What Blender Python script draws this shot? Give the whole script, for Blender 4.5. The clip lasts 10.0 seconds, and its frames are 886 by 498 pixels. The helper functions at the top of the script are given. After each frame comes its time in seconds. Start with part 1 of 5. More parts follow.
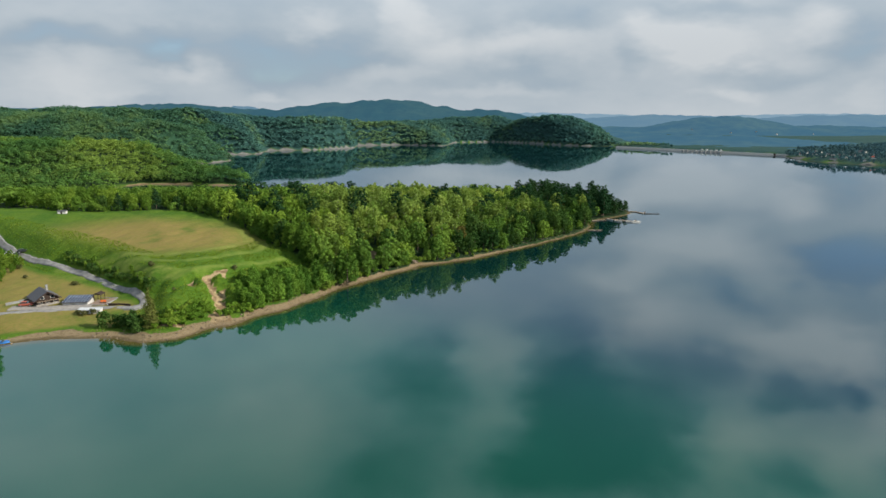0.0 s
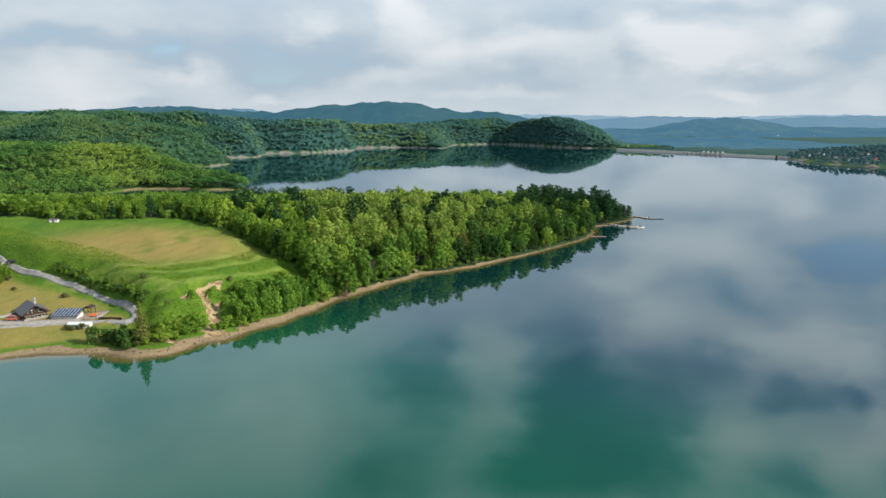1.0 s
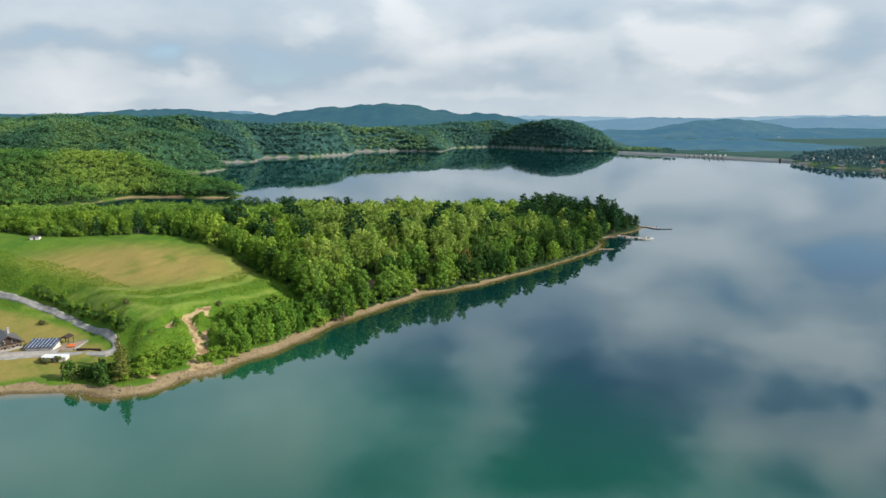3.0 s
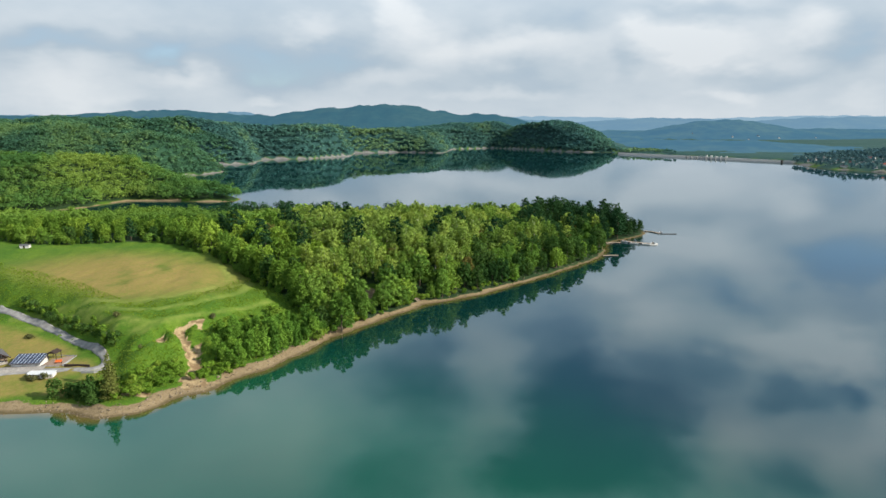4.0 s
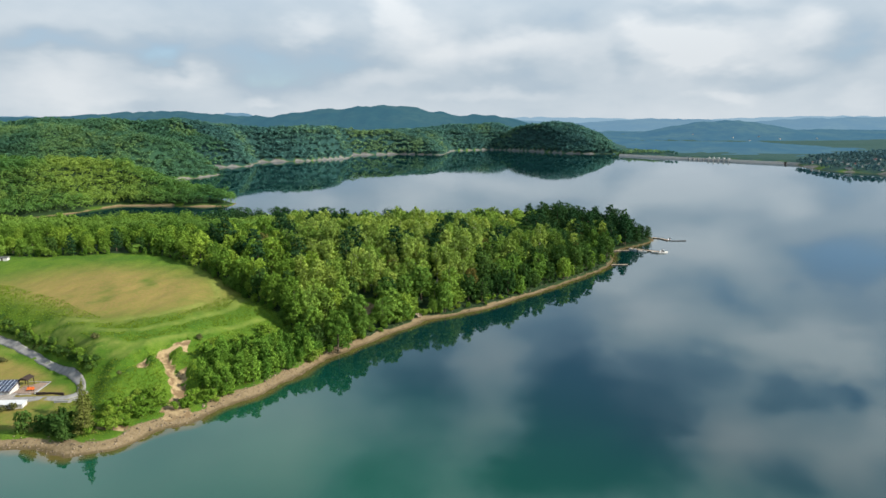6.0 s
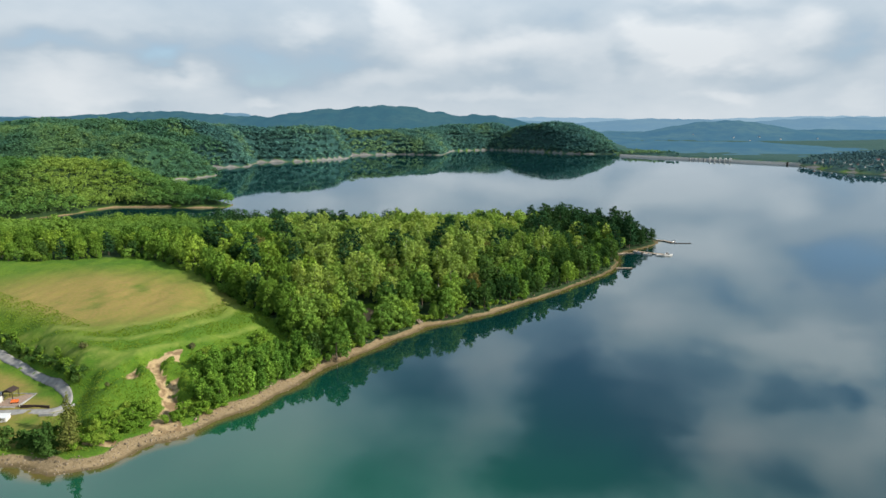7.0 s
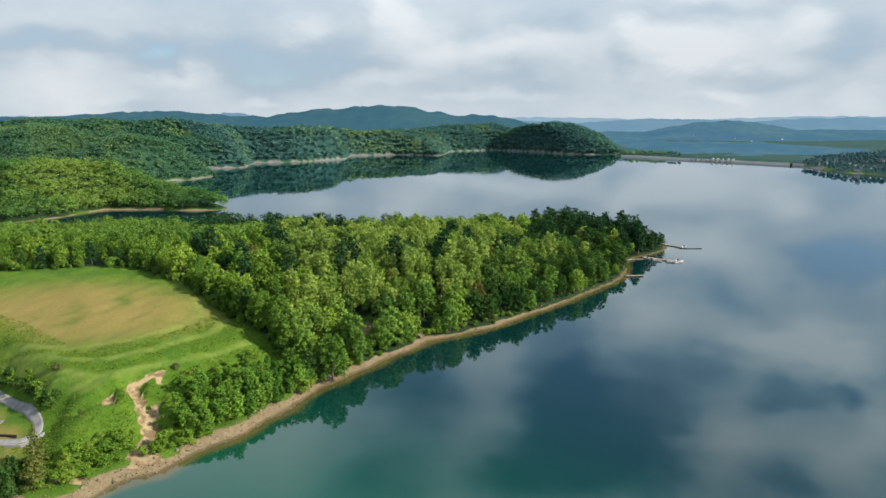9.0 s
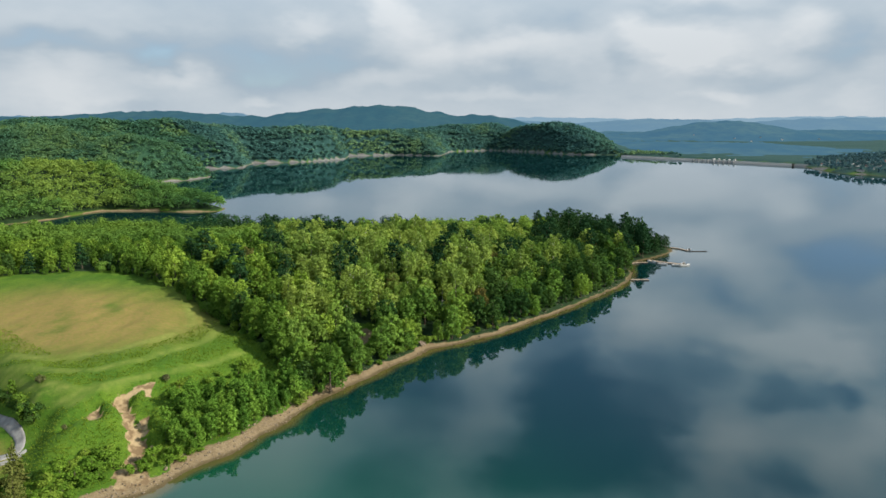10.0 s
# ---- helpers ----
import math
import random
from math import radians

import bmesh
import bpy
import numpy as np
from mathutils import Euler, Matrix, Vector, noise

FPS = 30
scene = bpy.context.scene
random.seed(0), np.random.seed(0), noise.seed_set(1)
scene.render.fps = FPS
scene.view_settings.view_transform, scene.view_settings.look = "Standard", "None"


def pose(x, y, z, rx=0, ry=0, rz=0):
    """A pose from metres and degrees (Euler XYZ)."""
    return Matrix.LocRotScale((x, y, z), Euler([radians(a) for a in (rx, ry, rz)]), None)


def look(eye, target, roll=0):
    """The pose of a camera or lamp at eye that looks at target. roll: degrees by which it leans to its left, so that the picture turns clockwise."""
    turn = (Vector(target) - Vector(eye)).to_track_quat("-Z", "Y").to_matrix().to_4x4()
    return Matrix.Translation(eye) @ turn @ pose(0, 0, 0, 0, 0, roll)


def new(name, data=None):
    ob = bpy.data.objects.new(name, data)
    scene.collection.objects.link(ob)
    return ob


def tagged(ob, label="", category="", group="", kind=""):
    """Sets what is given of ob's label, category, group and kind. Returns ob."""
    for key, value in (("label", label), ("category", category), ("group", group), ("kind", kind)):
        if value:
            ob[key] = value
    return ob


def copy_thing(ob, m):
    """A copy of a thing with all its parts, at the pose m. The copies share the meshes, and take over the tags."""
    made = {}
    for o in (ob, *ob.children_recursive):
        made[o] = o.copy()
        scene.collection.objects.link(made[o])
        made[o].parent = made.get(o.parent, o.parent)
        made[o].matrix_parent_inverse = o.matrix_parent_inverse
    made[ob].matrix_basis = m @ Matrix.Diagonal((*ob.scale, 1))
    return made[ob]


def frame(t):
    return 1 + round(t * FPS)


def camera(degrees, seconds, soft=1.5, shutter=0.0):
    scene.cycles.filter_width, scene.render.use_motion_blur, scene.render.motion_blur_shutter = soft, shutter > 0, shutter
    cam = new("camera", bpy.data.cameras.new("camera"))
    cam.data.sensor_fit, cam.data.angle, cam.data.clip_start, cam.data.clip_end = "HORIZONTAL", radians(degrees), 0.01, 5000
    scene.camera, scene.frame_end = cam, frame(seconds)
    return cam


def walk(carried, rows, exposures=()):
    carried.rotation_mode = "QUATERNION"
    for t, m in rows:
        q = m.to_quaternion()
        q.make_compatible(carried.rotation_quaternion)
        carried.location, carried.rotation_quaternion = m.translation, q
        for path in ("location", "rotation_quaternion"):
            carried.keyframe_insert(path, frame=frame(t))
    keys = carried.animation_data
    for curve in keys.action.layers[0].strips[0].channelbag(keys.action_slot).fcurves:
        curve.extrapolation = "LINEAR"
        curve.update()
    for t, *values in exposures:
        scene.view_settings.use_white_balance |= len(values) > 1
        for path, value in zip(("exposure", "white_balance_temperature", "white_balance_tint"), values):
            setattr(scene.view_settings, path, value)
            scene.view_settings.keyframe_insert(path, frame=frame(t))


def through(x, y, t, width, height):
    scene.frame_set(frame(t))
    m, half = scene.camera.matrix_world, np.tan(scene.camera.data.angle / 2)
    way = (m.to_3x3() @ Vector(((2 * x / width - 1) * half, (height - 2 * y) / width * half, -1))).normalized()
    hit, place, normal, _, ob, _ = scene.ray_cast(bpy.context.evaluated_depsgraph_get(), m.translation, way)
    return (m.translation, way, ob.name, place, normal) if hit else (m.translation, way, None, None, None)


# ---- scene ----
from mathutils.bvhtree import BVHTree

cam = camera(70, 10.0, soft=1.55)
PATH = [
    (0, (2.341, 22.532, 66.239), (10.306, 217.980, 24.566), 0.225),
    (0.5, (2.137, 26.295, 66.948), (10.143, 221.809, 25.594), 0.163),
    (1, (1.923, 30.114, 67.791), (9.994, 225.663, 26.617), 0.107),
    (1.5, (1.702, 33.967, 68.749), (9.855, 229.534, 27.677), 0.057),
    (2, (1.475, 37.837, 69.779), (9.724, 233.414, 28.773), 0.013),
    (2.5, (1.244, 41.709, 70.823), (9.599, 237.293, 29.872), -0.026),
    (3, (1.010, 45.570, 71.825), (9.478, 241.161, 30.930), -0.060),
    (3.5, (0.774, 49.410, 72.730), (9.359, 245.009, 31.896), -0.089),
    (4, (0.537, 53.222, 73.499), (9.241, 248.829, 32.730), -0.113),
    (4.5, (0.300, 56.999, 74.106), (9.122, 252.614, 33.401), -0.134),
    (5, (0.063, 60.740, 74.545), (9.002, 256.362, 33.897), -0.150),
    (5.5, (-0.175, 64.445, 74.827), (8.881, 260.071, 34.225), -0.162),
    (6, (-0.412, 68.116, 74.980), (8.757, 263.743, 34.409), -0.171),
    (6.5, (-0.651, 71.759, 75.045), (8.632, 267.383, 34.489), -0.176),
    (7, (-0.891, 75.380, 75.070), (8.505, 271.000, 34.515), -0.177),
    (7.5, (-1.134, 78.991, 75.100), (8.378, 274.603, 34.536), -0.175),
    (8, (-1.381, 82.604, 75.173), (8.252, 278.207, 34.596), -0.170),
    (8.5, (-1.632, 86.234, 75.302), (8.129, 281.828, 34.713), -0.161),
    (9, (-1.891, 89.899, 75.466), (8.009, 285.485, 34.870), -0.149),
    (9.5, (-2.159, 93.620, 75.592), (7.897, 289.197, 34.993), -0.134),
    (10, (-2.439, 97.419, 75.537), (7.793, 292.987, 34.935), -0.114),
]
walk(cam, [(t, look(eye, target, roll)) for t, eye, target, roll in PATH],
     exposures=[(0.0, 0.58), (0.5, 0.86), (1.0, 0.90), (2.5, 0.91), (5.0, 0.91), (7.5, 0.91), (9.5, 0.91), (10.0, 0.76)])

# ---------------------------------------------------------------- light
SUN_DIR = Vector((0.80, -0.25, 0.51)).normalized()      # from the ground towards the sun
sun_data = bpy.data.lights.new("sun", "SUN")
sun_data.energy, sun_data.angle, sun_data.color = 5.0, radians(0.6), (1.0, 0.942, 0.83)
sun = new("sun", sun_data)
sun.matrix_world = look(SUN_DIR * 400, (0, 0, 0))

world = bpy.data.worlds.new("sky")
scene.world = world
world.use_nodes = True


def build_sky():
    """A Nishita sky behind a sheet of broken cloud: soft banks and gaps, ragged by noise."""
    nt = world.node_tree
    nt.nodes.clear()
    N, L = nt.nodes.new, nt.links.new

    def math_node(op, a, b=None, c=None, clamp=False):
        n = N("ShaderNodeMath")
        n.operation, n.use_clamp = op, clamp
        for i, v in enumerate((a, b, c)):
            if v is None:
                continue
            if isinstance(v, (int, float)):
                n.inputs[i].default_value = v
            else:
                L(v, n.inputs[i])
        return n.outputs[0]

    def span(v, lo, hi, a, b, kind="SMOOTHSTEP"):
        m = N("ShaderNodeMapRange")
        m.interpolation_type = kind
        L(v, m.inputs[0])
        for i, w in enumerate((lo, hi, a, b)):
            m.inputs[i + 1].default_value = w
        return m.outputs[0]

    tc = N("ShaderNodeTexCoord")
    flat = N("ShaderNodeMapping")
    flat.inputs["Scale"].default_value = (1.0, 1.0, 2.1)
    L(tc.outputs["Generated"], flat.inputs["Vector"])

    def cloud_noise(scale, detail, rough, output="Fac"):
        n = N("ShaderNodeTexNoise")
        n.inputs["Scale"].default_value, n.inputs["Detail"].default_value, n.inputs["Roughness"].default_value = scale, detail, rough
        L(flat.outputs[0], n.inputs["Vector"])
        return n.outputs[output]

    # directions pushed about a little, so that banks and gaps have ragged edges
    push = N("ShaderNodeVectorMath")
    push.operation = "MULTIPLY_ADD"
    L(cloud_noise(6.0, 4.0, 0.55, "Color"), push.inputs[0])
    push.inputs[1].default_value, push.inputs[2].default_value = (0.17, 0.17, 0.10), (-0.085, -0.085, -0.05)
    add = N("ShaderNodeVectorMath")
    L(tc.outputs["Generated"], add.inputs[0])
    L(push.outputs[0], add.inputs[1])
    sep, plain_sep = N("ShaderNodeSeparateXYZ"), N("ShaderNodeSeparateXYZ")
    L(add.outputs[0], sep.inputs[0])
    L(tc.outputs["Generated"], plain_sep.inputs[0])
    ahead = math_node("MAXIMUM", sep.outputs[1], 0.08)
    comb = N("ShaderNodeCombineXYZ")
    L(math_node("DIVIDE", sep.outputs[0], ahead), comb.inputs[0])
    L(math_node("DIVIDE", sep.outputs[2], ahead), comb.inputs[1])
    up = math_node("MAXIMUM", plain_sep.outputs[2], 0.0)

    def bank(u, v, ru, rv, amount):
        """A soft bank of cloud, or a gap in it, round one direction: aside and up for one step ahead."""
        m = N("ShaderNodeMapping")
        m.inputs["Scale"].default_value, m.inputs["Location"].default_value = (1 / ru, 1 / rv, 0), (-u / ru, -v / rv, 0)
        L(comb.outputs[0], m.inputs["Vector"])
        far = N("ShaderNodeVectorMath")
        far.operation = "LENGTH"
        L(m.outputs[0], far.inputs[0])
        return span(far.outputs["Value"], 1.5, 0.1, 0.0, amount)

    cover = math_node("ADD", span(up, 0.12, 0.24, 0.33, 0.17), math_node("MULTIPLY", cloud_noise(3.4, 3.0, 0.5), 0.36))
    cover = math_node("ADD", cover, math_node("MULTIPLY", cloud_noise(10.0, 5.0, 0.55), 0.28))
    for row in CLOUDS_LOW + CLOUDS_FAR + CLOUDS_HIGH + CLOUD_GAPS:
        cover = math_node("ADD", cover, bank(*row))
    # down at the horizon the sheet closes up
    cover = math_node("ADD", cover, span(up, 0.0, 0.05, 0.10, 0.0))
    ramp = N("ShaderNodeValToRGB")
    e = ramp.color_ramp.elements
    e[0].position, e[0].color = 0.34, (0.192, 0.260, 0.332, 1)
    e[1].position, e[1].color = 0.92, (0.420, 0.448, 0.470, 1)
    e.new(0.60).color = (0.280, 0.332, 0.378, 1)
    L(cover, ramp.inputs[0])

    sky = N("ShaderNodeTexSky")
    sky.sky_type, sky.sun_disc = "NISHITA", False
    sky.sun_elevation = math.asin(SUN_DIR.z)
    sky.sun_rotation = math.atan2(SUN_DIR.x, SUN_DIR.y)
    sky.altitude, sky.air_density, sky.dust_density, sky.ozone_density = 400, 1.0, 0.2, 3.0
    bg_sky, bg_cloud, mix, out = N("ShaderNodeBackground"), N("ShaderNodeBackground"), N("ShaderNodeMixShader"), N("ShaderNodeOutputWorld")
    L(sky.outputs[0], bg_sky.inputs[0])
    bg_sky.inputs[1].default_value = 0.075
    L(ramp.outputs[0], bg_cloud.inputs[0])
    # the cloud sheet is brighter overhead than low down
    L(span(up, 0.05, 0.45, 0.92, 1.60), bg_cloud.inputs[1])
    L(span(cover, -0.02, 0.56, 0.0, 1.0), mix.inputs[0])
    L(bg_sky.outputs[0], mix.inputs[1])
    L(bg_cloud.outputs[0], mix.inputs[2])
    L(mix.outputs[0], out.inputs[0])


# cloud banks and gaps: aside and up for one step ahead, half widths, how much cloud is added (or taken away)
CLOUDS_LOW = [
    (-0.540, 0.052, 0.107, 0.041, 0.24),
    (-0.451, 0.109, 0.273, 0.022, -0.16),
    (-0.479, 0.153, 0.196, 0.024, 0.05),
    (-0.340, 0.084, 0.075, 0.022, -0.30),
    (-0.293, 0.074, 0.034, 0.015, 0.12),
    (-0.332, 0.057, 0.076, 0.015, 0.16),
    (-0.222, 0.074, 0.059, 0.037, -0.26),
    (-0.120, 0.087, 0.077, 0.029, -0.22),
    (-0.156, 0.137, 0.033, 0.020, 0.20),
    (-0.025, 0.148, 0.034, 0.044, 0.26),
    (0.025, 0.112, 0.043, 0.041, 0.16),
    (-0.044, 0.058, 0.078, 0.017, 0.16),
    (0.137, 0.083, 0.052, 0.029, 0.10),
    (0.231, 0.141, 0.069, 0.024, -0.12),
    (0.345, 0.134, 0.035, 0.021, 0.18),
    (0.418, 0.097, 0.098, 0.023, 0.26),
    (0.440, 0.147, 0.097, 0.018, -0.14),
    (0.601, 0.136, 0.054, 0.021, 0.16),
]
CLOUDS_FAR = [
    (0.677, 0.107, 0.082, 0.034, -0.26),
    (0.546, 0.064, 0.073, 0.019, -0.14),
    (0.486, 0.038, 0.045, 0.012, 0.16),
    (0.173, 0.050, 0.079, 0.014, -0.10),
    (0.112, 0.026, 0.088, 0.012, 0.12),
    (-0.216, 0.027, 0.026, 0.008, 0.16),
    (0.696, 0.034, 0.065, 0.014, 0.10),
    (-0.419, 0.020, 0.050, 0.010, -0.12),
    (0.304, 0.084, 0.026, 0.029, -0.12),
    (-0.555, 0.121, 0.073, 0.024, -0.08),
]
CLOUDS_HIGH = [
    (0.452, 0.215, 0.124, 0.048, 0.46),
    (0.332, 0.267, 0.067, 0.034, 0.36),
    (0.394, 0.331, 0.078, 0.055, 0.34),
    (0.599, 0.251, 0.068, 0.049, 0.20),
    (0.642, 0.375, 0.140, 0.046, 0.46),
    (0.767, 0.414, 0.091, 0.047, 0.48),
    (0.512, 0.358, 0.059, 0.040, 0.15),
    (0.108, 0.387, 0.067, 0.060, 0.22),
    (0.472, 0.122, 0.207, 0.037, 0.14),
    (-0.246, 0.527, 0.162, 0.115, 0.26),
    (-0.608, 0.581, 0.206, 0.094, 0.24),
    (0.591, 0.559, 0.113, 0.065, 0.34),
    (0.800, 0.575, 0.095, 0.077, 0.40),
    (0.139, 0.510, 0.059, 0.053, 0.12),
    (0.150, 0.098, 0.145, 0.022, 0.20),
    (0.429, 0.418, 0.059, 0.051, 0.10),
    (0.024, 0.170, 0.183, 0.037, 0.06),
]
CLOUD_GAPS = [
    (-0.001, 0.430, 0.081, 0.071, -0.38),
    (0.260, 0.456, 0.100, 0.088, -0.60),
    (0.340, 0.590, 0.140, 0.085, -0.62),
    (0.180, 0.581, 0.075, 0.070, -0.44),
    (0.637, 0.466, 0.061, 0.040, -0.27),
    (0.744, 0.471, 0.046, 0.034, -0.38),
    (0.724, 0.242, 0.108, 0.044, -0.36),
    (0.469, 0.303, 0.117, 0.030, -0.18),
    (0.413, 0.469, 0.075, 0.078, -0.32),
    (0.673, 0.644, 0.095, 0.051, -0.32),
    (-0.056, 0.596, 0.118, 0.097, -0.24),
    (0.507, 0.409, 0.069, 0.041, -0.19),
    (-0.111, 0.458, 0.076, 0.061, -0.14),
    (0.565, 0.202, 0.058, 0.029, -0.10),
    (0.212, 0.343, 0.086, 0.030, -0.13),
]
build_sky()

# ---------------------------------------------------------------- materials


class Graph:
    """A short way to write node materials."""

    def __init__(self, name):
        self.mat = bpy.data.materials.new(name)
        self.mat.use_nodes = True
        self.nt = self.mat.node_tree
        self.nt.nodes.clear()
        self.tc = self.oc = None
        self.out = self.nt.nodes.new("ShaderNodeOutputMaterial")

    def node(self, kind, **inputs):
        n = self.nt.nodes.new(kind)
        for key, v in inputs.items():
            self.set(n.inputs[key.replace("_", " ")], v)
        return n

    def set(self, socket, v):
        if isinstance(v, bpy.types.NodeSocket):
            self.nt.links.new(v, socket)
        elif isinstance(v, tuple) and len(v) == 3 and socket.type == "RGBA":
            socket.default_value = (*v, 1)
        else:
            socket.default_value = v

    def math(self, op, a, b=0.0, clamp=False):
        n = self.nt.nodes.new("ShaderNodeMath")
        n.operation, n.use_clamp = op, clamp
        self.set(n.inputs[0], a)
        self.set(n.inputs[1], b)
        return n.outputs[0]

    def step(self, v, lo, hi, a=0.0, b=1.0):
        n = self.nt.nodes.new("ShaderNodeMapRange")
        n.interpolation_type = "SMOOTHSTEP"
        for i, w in enumerate((v, lo, hi, a, b)):
            self.set(n.inputs[i], w)
        return n.outputs[0]

    def mix(self, fac, a, b, blend="MIX"):
        n = self.nt.nodes.new("ShaderNodeMix")
        n.data_type, n.blend_type = "RGBA", blend
        self.set(n.inputs[0], fac)
        self.set(n.inputs[6], a)
        self.set(n.inputs[7], b)
        return n.outputs[2]

    def noise(self, scale, detail=4.0, rough=0.55, vector=None):
        n = self.node("ShaderNodeTexNoise", Scale=scale, Detail=detail, Roughness=rough)
        self.set(n.inputs["Vector"], vector or self.place())
        return n.outputs["Fac"]

    def place(self):
        if self.tc is None:
            self.tc = self.nt.nodes.new("ShaderNodeNewGeometry")
        return self.tc.outputs["Position"]

    def local(self):
        if self.oc is None:
            self.oc = self.nt.nodes.new("ShaderNodeTexCoord")
        return self.oc.outputs["Object"]

    def attr(self, name):
        n = self.nt.nodes.new("ShaderNodeAttribute")
        n.attribute_name = name
        return n.outputs["Fac"]

    def bump(self, height, strength, distance):
        return self.node("ShaderNodeBump", Strength=strength, Distance=distance, Height=height).outputs[0]

    def surface(self, colour, rough=0.8, metal=0.0, normal=None, specular=0.3):
        p = self.node("ShaderNodeBsdfPrincipled", Base_Color=colour, Roughness=rough, Metallic=metal, Specular_IOR_Level=specular)
        if normal is not None:
            self.set(p.inputs["Normal"], normal)
        return self.done(p.outputs[0])

    def done(self, shader):
        self.nt.links.new(shader, self.out.inputs[0])
        return self.mat


def plain(name, colour, rough=0.7, metal=0.0, vary=0.25, scale=3.0, specular=0.3):
    """A coarse painted, wooden or mineral surface with blotches and grain."""
    g = Graph(name)
    dark = tuple(c * (1 - vary) for c in colour)
    light = tuple(min(1, c * (1 + vary * 0.6)) for c in colour)
    c = g.mix(g.step(g.noise(scale, 5, vector=g.local()), 0.35, 0.65), dark, light)
    c = g.mix(g.step(g.noise(scale * 9, 3, vector=g.local()), 0.3, 0.7, 0, 0.35), c, dark)
    return g.surface(c, rough, metal, g.bump(g.noise(scale * 12, 3, vector=g.local()), 0.3, 0.02), specular)


def leaf_material(name, a, b, c, through=0.30, per_object=True, mottle=0.60, glow=(1.25, 1.2, 0.55)):
    """Foliage: a to c run over the trees, with every spray of leaves a little off its neighbours."""
    g = Graph(name)
    if per_object:
        pick = g.node("ShaderNodeObjectInfo").outputs["Random"]
    else:
        pick = g.attr("tint")
    ramp = g.node("ShaderNodeValToRGB", Fac=pick)
    e = ramp.color_ramp.elements
    e[0].position, e[0].color = 0.05, (*a, 1)
    e[1].position, e[1].color = 0.95, (*c, 1)
    e.new(0.55).color = (*b, 1)
    island = g.node("ShaderNodeNewGeometry").outputs["Random Per Island"]
    col = g.mix(g.step(island, 0.0, 1.0, 0.0, mottle), ramp.outputs[0], tuple(v * 0.55 for v in a))
    col = g.mix(g.step(g.noise(0.012, 3), 0.4, 0.62, 0.0, 0.3), col, tuple(v * w for v, w in zip(b, (1.5, 1.25, 0.9))))
    d = g.node("ShaderNodeBsdfDiffuse", Color=col)
    t = g.node("ShaderNodeBsdfTranslucent", Color=g.mix(1.0, col, glow, "MULTIPLY"))
    m = g.node("ShaderNodeMixShader", Fac=through)
    g.nt.links.new(d.outputs[0], m.inputs[1])
    g.nt.links.new(t.outputs[0], m.inputs[2])
    return g.done(m.outputs[0])


